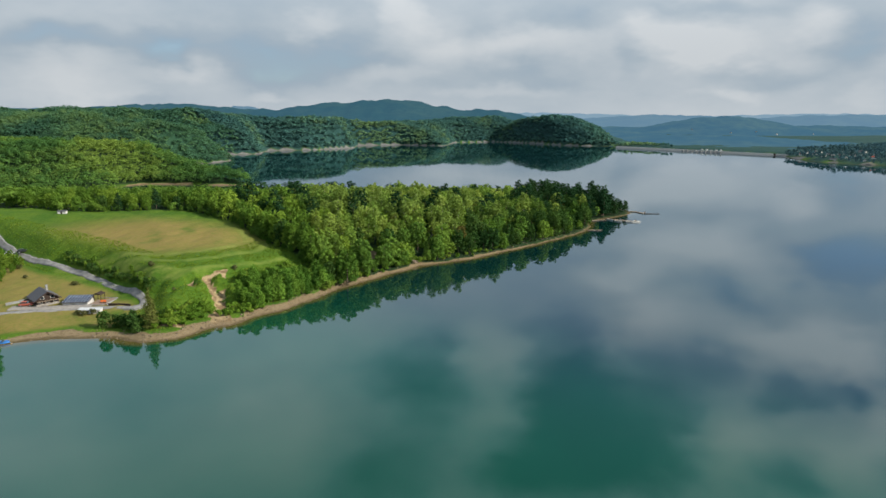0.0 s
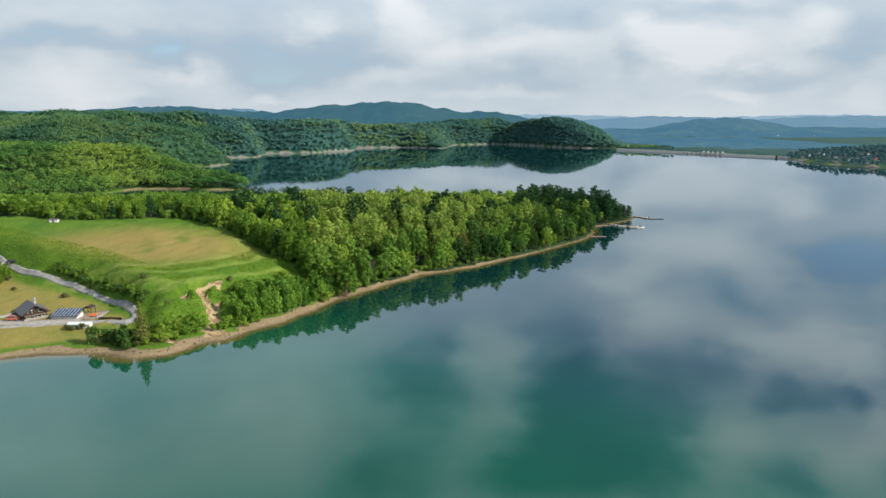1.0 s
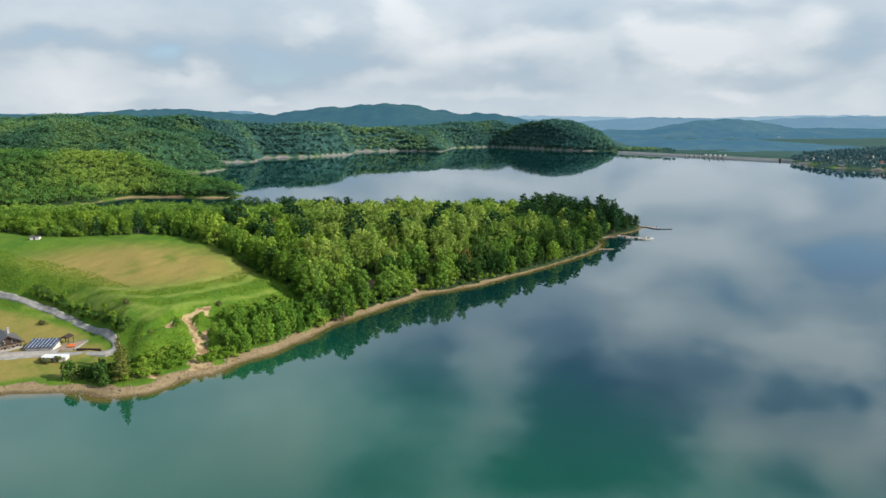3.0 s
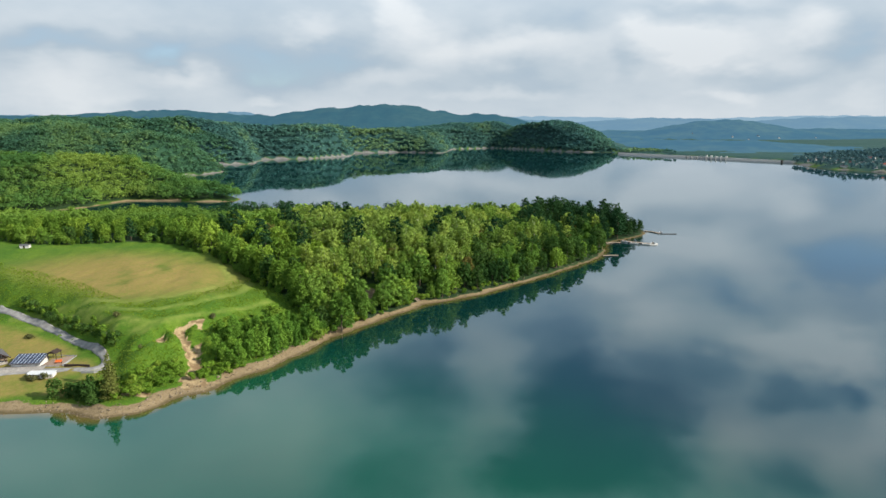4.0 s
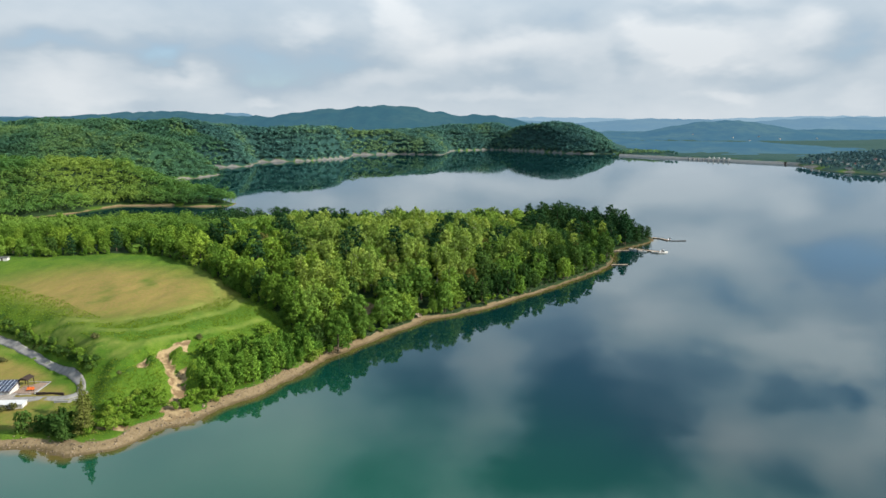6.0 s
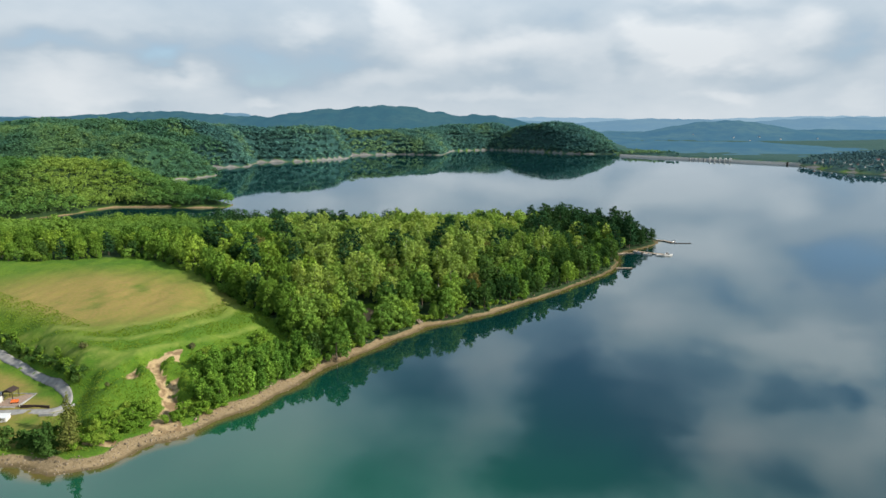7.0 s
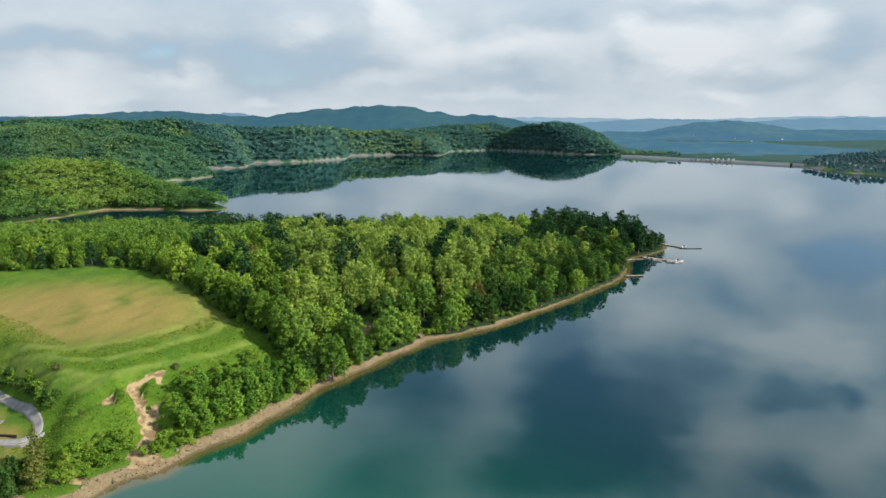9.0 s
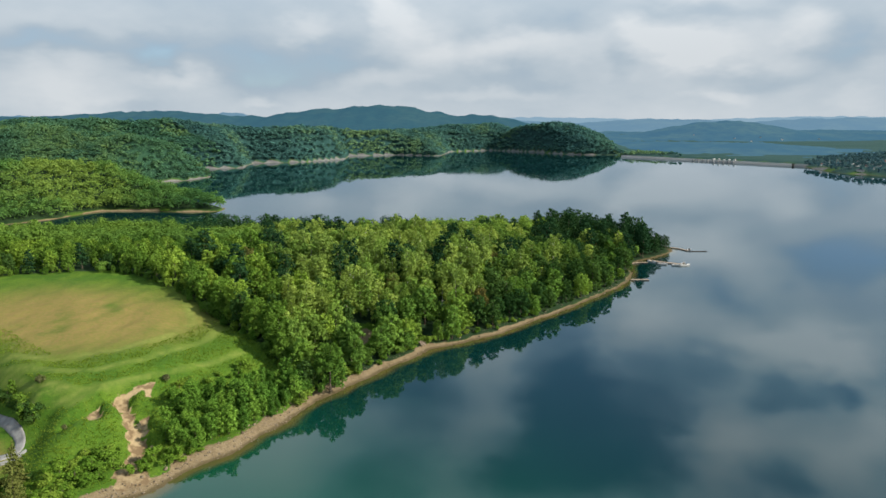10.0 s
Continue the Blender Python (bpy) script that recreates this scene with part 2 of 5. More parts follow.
def ground_material():
    g = Graph("ground")
    n_big, n_mid, n_fine = g.noise(0.02, 4), g.noise(0.12, 5), g.noise(0.9, 6, 0.65)
    grass = g.mix(g.step(n_mid, 0.35, 0.65), (0.044, 0.100, 0.008), (0.078, 0.134, 0.011))
    grass = g.mix(g.step(g.noise(2.6, 5, 0.7), 0.38, 0.66, 0.0, 0.75), grass, (0.026, 0.058, 0.008))
    grass = g.mix(g.step(g.noise(0.5, 4, 0.6), 0.5, 0.72, 0.0, 0.45), grass, (0.092, 0.140, 0.016))
    dry_amount = g.math("MULTIPLY", g.attr("dry"), g.step(g.math("ADD", g.math("MULTIPLY", n_mid, 0.6), g.math("MULTIPLY", g.noise(0.045, 5), 0.6)), 0.30, 0.62))
    col = g.mix(dry_amount, grass, g.mix(g.step(n_fine, 0.3, 0.7), (0.190, 0.132, 0.048), (0.140, 0.124, 0.030)))
    track = g.math("MULTIPLY", g.attr("track"), g.step(g.noise(0.25, 4), 0.25, 0.6))
    col = g.mix(track, col, g.mix(g.step(n_fine, 0.3, 0.7), (0.158, 0.176, 0.042), (0.115, 0.150, 0.030)))
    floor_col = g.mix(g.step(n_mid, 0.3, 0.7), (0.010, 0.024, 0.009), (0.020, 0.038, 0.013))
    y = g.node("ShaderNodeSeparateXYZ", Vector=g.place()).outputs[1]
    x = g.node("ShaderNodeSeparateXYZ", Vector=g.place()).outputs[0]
    # far floor turns lighter and bluer, haze put into its colour
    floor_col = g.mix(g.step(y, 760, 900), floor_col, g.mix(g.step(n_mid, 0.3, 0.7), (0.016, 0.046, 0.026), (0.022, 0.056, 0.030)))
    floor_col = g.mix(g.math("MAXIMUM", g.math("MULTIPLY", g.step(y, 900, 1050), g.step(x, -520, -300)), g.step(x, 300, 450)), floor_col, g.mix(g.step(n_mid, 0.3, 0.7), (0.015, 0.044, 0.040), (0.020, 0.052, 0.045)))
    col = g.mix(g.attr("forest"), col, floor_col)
    sand = g.mix(g.step(n_fine, 0.3, 0.7), (0.180, 0.134, 0.076), (0.118, 0.085, 0.046))
    sand = g.mix(g.step(g.noise(3.2, 4), 0.45, 0.75, 0, 0.6), sand, (0.235, 0.19, 0.13))
    sand_mask = g.step(g.math("ADD", g.attr("sand"), g.math("MULTIPLY", g.math("SUBTRACT", n_fine, 0.5), 0.7)), 0.40, 0.62)
    col = g.mix(sand_mask, col, sand)
    z = g.node("ShaderNodeSeparateXYZ", Vector=g.place()).outputs[2]
    bare = g.mix(g.step(g.noise(0.5, 5), 0.38, 0.6), (0.275, 0.205, 0.115), (0.130, 0.088, 0.048))
    col = g.mix(g.step(g.math("ADD", g.attr("slip"), g.math("MULTIPLY", g.math("SUBTRACT", n_fine, 0.5), 0.9)), 0.40, 0.58), col, bare)
    shingle = g.mix(g.step(n_mid, 0.3, 0.7), (0.095, 0.096, 0.098), (0.145, 0.140, 0.135))
    col = g.mix(g.math("MULTIPLY", sand_mask, g.step(y, 800, 900)), col, shingle)
    wet = g.mix(0.75, sand, (0.05, 0.038, 0.015))
    col = g.mix(g.step(z, 0.32, 0.05), col, wet)
    col = g.mix(g.math("MULTIPLY", g.step(z, 0.02, -0.25), g.step(y, 700, 600)), col, g.mix(g.step(n_mid, 0.3, 0.7), (0.100, 0.078, 0.022), (0.070, 0.066, 0.020)))
    silt = g.mix(g.step(n_big, 0.3, 0.7), (0.0020, 0.022, 0.0150), (0.0027, 0.027, 0.0180))
    col = g.mix(g.step(z, -0.15, -1.1), col, silt)
    h = g.math("ADD", g.math("MULTIPLY", n_fine, 0.4), g.math("MULTIPLY", g.noise(4.0, 3), 0.2))
    return g.surface(col, 0.95, 0, g.bump(h, 0.6, 0.6), 0.1)


def water_material():
    """A mirror by Fresnel over water, emerald in the near bay, darker beyond with depth and painted cloud shade."""
    g = Graph("lake_water")
    facing = g.node("ShaderNodeLayerWeight", Blend=0.5).outputs["Facing"]
    gloss = g.math("ADD", g.math("MULTIPLY", g.math("POWER", facing, 4.0), 0.88), 0.05)
    gl = g.node("ShaderNodeBsdfGlossy", Color=(0.86, 0.93, 0.99), Roughness=g.step(g.noise(0.006, 3), 0.35, 0.65, 0.02, 0.045))
    at = g.node("ShaderNodeSeparateXYZ", Vector=g.place()).outputs
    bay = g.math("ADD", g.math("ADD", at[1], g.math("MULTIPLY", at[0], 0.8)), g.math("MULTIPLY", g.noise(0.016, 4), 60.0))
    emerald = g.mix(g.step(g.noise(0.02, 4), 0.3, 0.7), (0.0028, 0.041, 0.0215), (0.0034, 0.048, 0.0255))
    # darker tone, with the cloud shade on open water put into it
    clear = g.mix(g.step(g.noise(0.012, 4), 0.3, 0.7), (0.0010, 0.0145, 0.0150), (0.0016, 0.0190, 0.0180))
    depth_and_shade = g.mix(g.step(bay, 204, 300), emerald, clear)
    shoal = g.mix(g.step(g.noise(0.12, 4), 0.3, 0.7), (0.085, 0.068, 0.020), (0.055, 0.055, 0.018))
    edge = g.math("ADD", g.attr("shore"), g.math("MULTIPLY", g.math("SUBTRACT", g.noise(0.25, 4), 0.5), 1.6))
    body = g.node("ShaderNodeBsdfDiffuse", Color=g.mix(g.step(edge, -3.6, -0.6), depth_and_shade, shoal))
    m = g.node("ShaderNodeMixShader", Fac=gloss)
    g.nt.links.new(body.outputs[0], m.inputs[1])
    g.nt.links.new(gl.outputs[0], m.inputs[2])
    return g.done(m.outputs[0])


def far_material(name, colour, light, haze_glow):
    """Distant land under wood and meadow, with a faint blue emission on it standing in for haze."""
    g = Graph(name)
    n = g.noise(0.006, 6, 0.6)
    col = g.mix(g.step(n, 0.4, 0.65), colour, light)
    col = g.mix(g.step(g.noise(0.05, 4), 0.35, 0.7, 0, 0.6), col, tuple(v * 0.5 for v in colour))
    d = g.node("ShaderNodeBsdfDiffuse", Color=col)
    em = g.node("ShaderNodeEmission", Color=haze_glow, Strength=1.0)
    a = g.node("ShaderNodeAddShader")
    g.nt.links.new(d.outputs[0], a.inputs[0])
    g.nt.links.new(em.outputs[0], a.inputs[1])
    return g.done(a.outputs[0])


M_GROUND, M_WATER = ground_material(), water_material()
M_BARK = plain("bark", (0.10, 0.075, 0.055), 0.95, vary=0.4)
M_BIRCH_BARK = plain("birch_bark", (0.45, 0.42, 0.37), 0.9, vary=0.5)
M_BIRCH = leaf_material("birch_leaves", (0.102, 0.163, 0.033), (0.188, 0.276, 0.062), (0.288, 0.378, 0.081))
M_ASPEN = leaf_material("aspen_leaves", (0.075, 0.135, 0.027), (0.138, 0.238, 0.046), (0.211, 0.320, 0.061))
M_ALDER = leaf_material("alder_leaves", (0.052, 0.114, 0.023), (0.110, 0.207, 0.036), (0.196, 0.306, 0.050))
M_BROAD = leaf_material("broadleaf_leaves", (0.053, 0.115, 0.019), (0.117, 0.217, 0.034), (0.223, 0.328, 0.046))
M_RUSSET = leaf_material("russet_leaves", (0.110, 0.102, 0.032), (0.135, 0.122, 0.036), (0.13, 0.135, 0.038))
# pine green taken darker still, to paint cloud shade over the tip
M_PINE = leaf_material("pine_needles", (0.014, 0.042, 0.019), (0.021, 0.055, 0.022), (0.036, 0.078, 0.026), 0.2)
M_SHRUB = leaf_material("shrub_leaves", (0.062, 0.138, 0.018), (0.110, 0.200, 0.026), (0.180, 0.245, 0.040))
M_WOOD_NEAR = leaf_material("hill_forest_leaves", (0.048, 0.124, 0.044), (0.094, 0.194, 0.050), (0.212, 0.300, 0.060), 0.4, False, 0.5)
# these three leaf greens are pushed towards blue to stand in for haze
M_WOOD_MID = leaf_material("ridge_forest_hazed_leaves", (0.044, 0.116, 0.082), (0.068, 0.156, 0.092), (0.148, 0.238, 0.088), 0.42, False, 0.25, (1.1, 1.15, 0.75))
M_WOOD_FAR = leaf_material("far_forest_hazed_leaves", (0.044, 0.116, 0.114), (0.062, 0.150, 0.126), (0.155, 0.252, 0.108), 0.4, False, 0.08, (1.0, 1.0, 1.0))
M_WOOD_VALLEY = leaf_material("valley_forest_hazed_leaves", (0.046, 0.102, 0.124), (0.056, 0.118, 0.138), (0.075, 0.135, 0.138), 0.3, False, 0.2, (1.0, 1.0, 1.0))
M_WOOD_REST = leaf_material("mixed_wood_leaves", (0.072, 0.145, 0.030), (0.128, 0.228, 0.044), (0.205, 0.305, 0.060), 0.36, False)
# dark wood and oak greens carry shade in their colour too
M_WOOD_DARK = leaf_material("pine_wood_needles", (0.014, 0.042, 0.019), (0.024, 0.060, 0.023), (0.040, 0.084, 0.027), 0.2, False)
M_SHADED_OAK = leaf_material("shaded_oak_leaves", (0.024, 0.062, 0.018), (0.042, 0.092, 0.024), (0.076, 0.138, 0.032), 0.3)

# ---------------------------------------------------------------- the plan: shores and heights
# The lake's shore, going round: the meadow's beach and the wooded point, its far side, the inlet, the far shore, the dam, the town.
SHORE_FRONT = [(-175, 186), (-150, 196), (-119, 202), (-107, 208), (-89, 207), (-79, 203), (-71, 206), (-65, 213), (-58, 218), (-52, 226),
               (-45, 234), (-37, 245), (-29, 260), (-19, 271), (-8, 285), (3, 297), (15, 303), (29, 312), (46, 327), (62, 342), (80, 359),
               (99, 381), (106, 396), (112, 416), (123, 425), (136, 434), (148, 447), (151, 456)]
SHORE_BACK = [(146, 470), (126, 492), (84, 507), (30, 503), (-30, 492), (-95, 497), (-160, 512), (-240, 530), (-330, 528), (-430, 505), (-450, 530),
              (-360, 552), (-298, 565), (-275, 588), (-268, 612), (-258, 631), (-215, 629), (-185, 621), (-158, 624), (-160, 645), (-215, 700),
              (-300, 770), (-318, 850), (-274, 900), (-262, 948), (-300, 985), (-370, 1035)]
SHORE_FAR = [(-300, 1078), (-256, 1098), (-266, 1142), (-266, 1194), (-194, 1216), (-122, 1286), (-122, 1392), (-31, 1424), (60, 1380), (94, 1547),
             (190, 1590), (268, 1509), (322, 1415), (363, 1392), (425, 1386), (424, 1316)]
SHORE_TOWN = [(610, 1070), (592, 1000), (586, 936), (607, 893), (640, 850), (760, 720), (900, 560), (1050, 250), (1000, -100), (700, -420), (200, -480),
              (-200, -330), (-330, -60), (-260, 110)]
LAKE = np.array(SHORE_FRONT + SHORE_BACK + SHORE_FAR + SHORE_TOWN, float)


def smooth(v, lo, hi):
    u = np.clip((v - lo) / (hi - lo), 0, 1)
    return u * u * (3 - 2 * u)


def rolling(x, y, size, seed):
    """Smooth unevenness from a few crossed waves, about -1 to 1."""
    r = np.random.RandomState(seed)
    out = 0
    for k in range(6):
        a, f, p = r.uniform(0, math.pi), r.uniform(0.6, 1.8) / size, r.uniform(0, 6.28)
        out = out + np.sin((x * math.cos(a) + y * math.sin(a)) * f * 6.28 + p)
    return out / 3.5


def shore_distance(x, y):
    """Metres to the shore: positive on land, negative on the lake."""
    best, inside = np.full(x.shape, 1e12), np.zeros(x.shape, bool)
    for (ax, ay), (bx, by) in zip(LAKE, np.roll(LAKE, -1, 0)):
        ex, ey = bx - ax, by - ay
        u = np.clip(((x - ax) * ex + (y - ay) * ey) / (ex * ex + ey * ey), 0, 1)
        best = np.minimum(best, (x - ax - u * ex) ** 2 + (y - ay - u * ey) ** 2)
        inside ^= ((ay > y) != (by > y)) & (x < ax + (y - ay) / (ey if ey else 1e-9) * ex)
    wiggle = 0.7 * rolling(x, y, 17, 91) + 0.35 * rolling(x, y, 6, 92)
    wiggle = wiggle + 1.0 * smooth(x, -220, -150) * (1 - smooth(y, 440, 470))
    return np.where(inside, -1, 1) * np.sqrt(best) + wiggle


def ridge(x, y, ends, wide, high):
    """A rounded ridge along a line; high: its height at the two ends."""
    (ax, ay), (bx, by) = ends
    ex, ey = bx - ax, by - ay
    u = np.clip(((x - ax) * ex + (y - ay) * ey) / (ex * ex + ey * ey), 0, 1)
    far = np.hypot(x - ax - u * ex, y - ay - u * ey) / wide
    return (high[0] + (high[1] - high[0]) * u) * np.exp(-far ** 2)


def along(x, y, line):
    """Metres to a line of points."""
    best = np.full(np.shape(x), 1e9)
    for (ax, ay), (bx, by) in zip(line, line[1:]):
        ex, ey = bx - ax, by - ay
        u = np.clip(((x - ax) * ex + (y - ay) * ey) / (ex * ex + ey * ey), 0, 1)
        best = np.minimum(best, np.hypot(x - ax - u * ex, y - ay - u * ey))
    return best


SLIP = [([(-73.2, 244.4), (-71.2, 241.6), (-68.6, 238), (-66, 234.4), (-64.4, 229), (-63.2, 224), (-62.8, 219)], 1.1), ([(-74.6, 242.6), (-72.8, 245.2), (-70.2, 248), (-67.8, 249.6)], 0.35),
        ([(-68.4, 249.2), (-67.5, 247.4)], 0.5), ([(-66.6, 241), (-65.6, 237.5)], 0.6), ([(-66.5, 236), (-62.6, 232.6)], 1.1), ([(-77.0, 239.6), (-75.8, 236.4)], 0.8), ([(-78.5, 236.5), (-81, 233.5)], 0.3),
        ([(-64.5, 222.5), (-59.5, 220.8)], 1.9), ([(-76, 212.5), (-71, 212.8)], 1.0)]


def slip_mask(x, y, soft):
    """Where the bank has slipped and the bare earth shows."""
    out = np.zeros(np.shape(x))
    for line, wide in SLIP:
        w = wide * (1 + 0.35 * np.sin(y * 0.9 + x * 0.4))
        out = np.maximum(out, 1 - smooth(along(x, y, line), w * 0.7, w * 0.7 + soft))
    return out


def on_point(x, y):
    """1 on the meadow and the wooded point, 0 on the hills beyond the inlet."""
    return smooth(x, -520, -430) * (1 - smooth(y, 535, 555)) * (1 - smooth(x, 200, 300)) * smooth(y, 120, 150)


def height(x, y, d=None):
    x, y = np.asarray(x, float), np.asarray(y, float)
    d = shore_distance(x, y) if d is None else d
    land = np.maximum(d, 0)
    # the meadow: a level strip by the water, a lawn up to the lane, a bank, then the field
    toe = 25 + np.maximum(0, -91 - x) * 0.80
    lawn = 1.2 * smooth(land, 0, 7) + 2.2 * smooth(land, 5, 24) + np.clip(land - 26, 0, toe - 25) * 0.085
    meadow = lawn + 9.8 * smooth(land, toe, toe + 17) + 6.2 * smooth(land, toe + 8, toe + 75)
    meadow = np.minimum(meadow, 20.6 + 0.4 * rolling(x, y, 60, 4))
    top = np.interp(x, [-110, -80, -60, -20, 60, 120, 150], [21, 16.2, 12.7, 12.2, 9.5, 5, 2.5])
    wood = 1.3 * smooth(land, 0, 5) + top * (0.72 * smooth(land, 3, 36) + 0.28 * smooth(land, 25, 80))
    a = smooth(x, -89, -75)
    point = meadow * (1 - a) + wood * a
    point = (point - 3.6 * slip_mask(x, y, 2.6) * smooth(y, 221, 232) * (1 - smooth(y, 243, 250))) * (1 - 0.58 * smooth(y, 345, 430))
    # the hills
    hills = np.maximum(ridge(x, y, ((-172, 630), (-275, 652)), 62, (12, 29)), ridge(x, y, ((-275, 652), (-900, 640)), 78, (29, 28)))
    hills = np.maximum(hills, ridge(x, y, ((-285, 928), (-345, 912)), 66, (26, 44)))
    hills = np.maximum(hills, ridge(x, y, ((-345, 905), (-470, 910)), 80, (44, 54)))
    hills = np.maximum(hills, ridge(x, y, ((-470, 910), (-1300, 860)), 100, (54, 56)))
    hills = np.maximum(hills, ridge(x, y, ((-265, 1120), (-400, 1215)), 85, (24, 60)))
    hills = np.maximum(hills, ridge(x, y, ((-400, 1230), (-1500, 1180)), 170, (61, 62)))
    hills = np.maximum(hills, ridge(x, y, ((-160, 1285), (-400, 1240)), 95, (46, 60)))
    hills = np.maximum(hills, ridge(x, y, ((-215, 1330), (-110, 1440)), 85, (50, 40)))
    hills = np.maximum(hills, ridge(x, y, ((60, 1590), (-110, 1440)), 105, (40, 40)))
    hills = np.maximum(hills, ridge(x, y, ((60, 1680), (190, 1720)), 135, (45, 54)))
    hills = np.maximum(hills, ridge(x, y, ((285, 1560), (350, 1520)), 95, (54, 55)))
    hills = np.maximum(hills, ridge(x, y, ((900, 700), (1100, 1000)), 220, (26, 30)))
    hills = np.maximum(hills, 4)
    hills = hills * (1 + 0.10 * rolling(x, y, 160, 7)) + 1.5 * rolling(x, y, 55, 8)
    far = 2.5 * smooth(land, 0, 10) + np.maximum(hills, 3) * smooth(land, 0, np.interp(y, [700, 820], [58, 36]))
    p = on_point(x, y)
    up = point * p + far * (1 - p)
    return np.where(d > 0, up, -7.5 * smooth(-d, 0, 11) - 0.05 * np.minimum(-d, 3))


def ground_z(x, y):
    return float(height(np.array([x], float), np.array([y], float))[0])


# ---------------------------------------------------------------- builders


def part(name, bm, material, parent=None, label=""):
    """Link a bmesh as one mesh object, under a thing or a part where one is given."""
    me = bpy.data.meshes.new(name)
    bm.to_mesh(me)
    bm.free()
    me.materials.append(material)
    ob = new(name, me)
    ob.parent = parent
    return tagged(ob, label)


def quads(name, verts, faces, material, smooth_faces=False):
    """A mesh from arrays of corners and faces."""
    me = bpy.data.meshes.new(name)
    nv, nf = len(verts), len(faces)
    me.vertices.add(nv)
    me.vertices.foreach_set("co", np.ascontiguousarray(verts, np.float32).ravel())
    k = faces.shape[1]
    me.loops.add(nf * k)
    me.loops.foreach_set("vertex_index", np.ascontiguousarray(faces, np.int32).ravel())
    me.polygons.add(nf)
    me.polygons.foreach_set("loop_start", np.arange(0, nf * k, k, dtype=np.int32))
    if smooth_faces:
        me.polygons.foreach_set("use_smooth", np.ones(nf, bool))
    me.update(calc_edges=True)
    me.materials.append(material)
    return me


def add_attr(me, name, values):
    me.attributes.new(name, "FLOAT", "POINT").data.foreach_set("value", np.ascontiguousarray(values, np.float32))


def grown(start, stop, fine, step, rate, far):
    """Grid lines: even between start and stop, then ever wider out to far on both sides."""
    mid = list(np.arange(start, stop + step / 2, step))
    out = []
    for edge, sign, end in ((mid[0], -1, far[0]), (mid[-1], 1, far[1])):
        side, v, w = [], edge, step
        while sign * (end - v) > 0:
            w = min(w * rate, fine)
            v += sign * w
            side.append(v)
        out.append(side)
    return np.array(out[0][::-1] + mid + out[1])


# ---------------------------------------------------------------- ground and water
gx = grown(-200, 155, 90, 1.5, 1.055, (-4200, 4200))
gy = grown(196, 340, 9, 1.5, 1.024, (196, 1680))
gy = np.concatenate([grown(196, 200, 90, 4, 1.08, (-1500, 200))[:-2], gy, gy[-1] + np.cumsum(9 * 1.08 ** np.arange(1, 46))])
GX, GY = np.meshgrid(gx, gy)
GD = shore_distance(GX, GY)
GZ = height(GX, GY, GD)
GZ = GZ + np.where(GD > 0.5, 0.18 * rolling(GX, GY, 9, 11) * smooth(GD, 0, 6), 0)


def forest_mask(x, y, d):
    """Where the wooded point's trees stand."""
    edge = np.interp(y, [245, 262, 276, 288, 299, 314, 330], [-22, -31.5, -43.5, -56.5, -69, -84, -106])
    clearing = along(x, y, [(-21, 292), (-16.5, 301)]) < 4.8
    return ~clearing & (d > np.interp(x, [0, 100, 150], [3.6, 3.0, 2.2])) & (on_point(x, y) > 0.6) & ((x > edge) & (y > 245) | (y > 328 + 3 * np.sin(x * 0.09) + np.maximum(0, -150 - x) * 0.15))


TRACKS = [([(-135, 263), (-111, 261), (-95, 258), (-82, 263), (-74, 274), (-70, 288), (-75, 300)], 0.9), ([(-130, 258), (-109, 257), (-92, 251), (-82, 251), (-74, 260), (-63, 277), (-62, 288)], 0.8),
          ([(-128, 257), (-108, 255), (-95, 247), (-83, 243), (-79, 245)], 0.9), ([(-93, 243), (-82, 240), (-76, 246), (-66, 256), (-58, 265), (-52, 274)], 0.7)]


def build_ground():
    nx, ny = len(gx), len(gy)
    idx = np.arange(nx * ny).reshape(ny, nx)
    faces = np.stack([idx[:-1, :-1], idx[:-1, 1:], idx[1:, 1:], idx[1:, :-1]], -1).reshape(-1, 4)
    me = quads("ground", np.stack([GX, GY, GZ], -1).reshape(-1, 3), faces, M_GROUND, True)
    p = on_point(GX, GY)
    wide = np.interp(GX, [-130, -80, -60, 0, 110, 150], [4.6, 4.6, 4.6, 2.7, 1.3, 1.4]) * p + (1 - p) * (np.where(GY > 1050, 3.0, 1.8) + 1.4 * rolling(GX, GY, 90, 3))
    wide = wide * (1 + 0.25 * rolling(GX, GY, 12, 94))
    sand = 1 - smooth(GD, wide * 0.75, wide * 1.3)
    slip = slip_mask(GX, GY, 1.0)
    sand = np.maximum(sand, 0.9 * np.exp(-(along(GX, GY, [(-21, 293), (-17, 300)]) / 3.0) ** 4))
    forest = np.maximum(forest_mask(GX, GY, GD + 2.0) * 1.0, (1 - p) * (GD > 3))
    toe = 25 + np.maximum(0, -91 - GX) * 0.80
    field = smooth(GD, toe + 10, toe + 26) * p * (1 - forest)
    dry = np.exp(-(((GX + 108) / 46) ** 2 + ((GY - 284) / 26) ** 2) ** 2) * p
    lawn = (1 - smooth(GD, toe - 4, toe)) * smooth(GD, 6, 9) * p * (1 - smooth(GX, -92, -86))
    track = np.zeros_like(GX)
    for line, strength in TRACKS:
        track = np.maximum(track, strength * np.exp(-(along(GX, GY, line) / 1.0) ** 2))
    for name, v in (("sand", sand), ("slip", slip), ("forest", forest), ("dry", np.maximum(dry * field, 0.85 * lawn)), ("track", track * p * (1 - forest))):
        add_attr(me, name, v.ravel())
    tagged(new("ground", me), "hilly grassy ground with a sandy lake shore and forest floor", "ground", kind="structure")


build_ground()

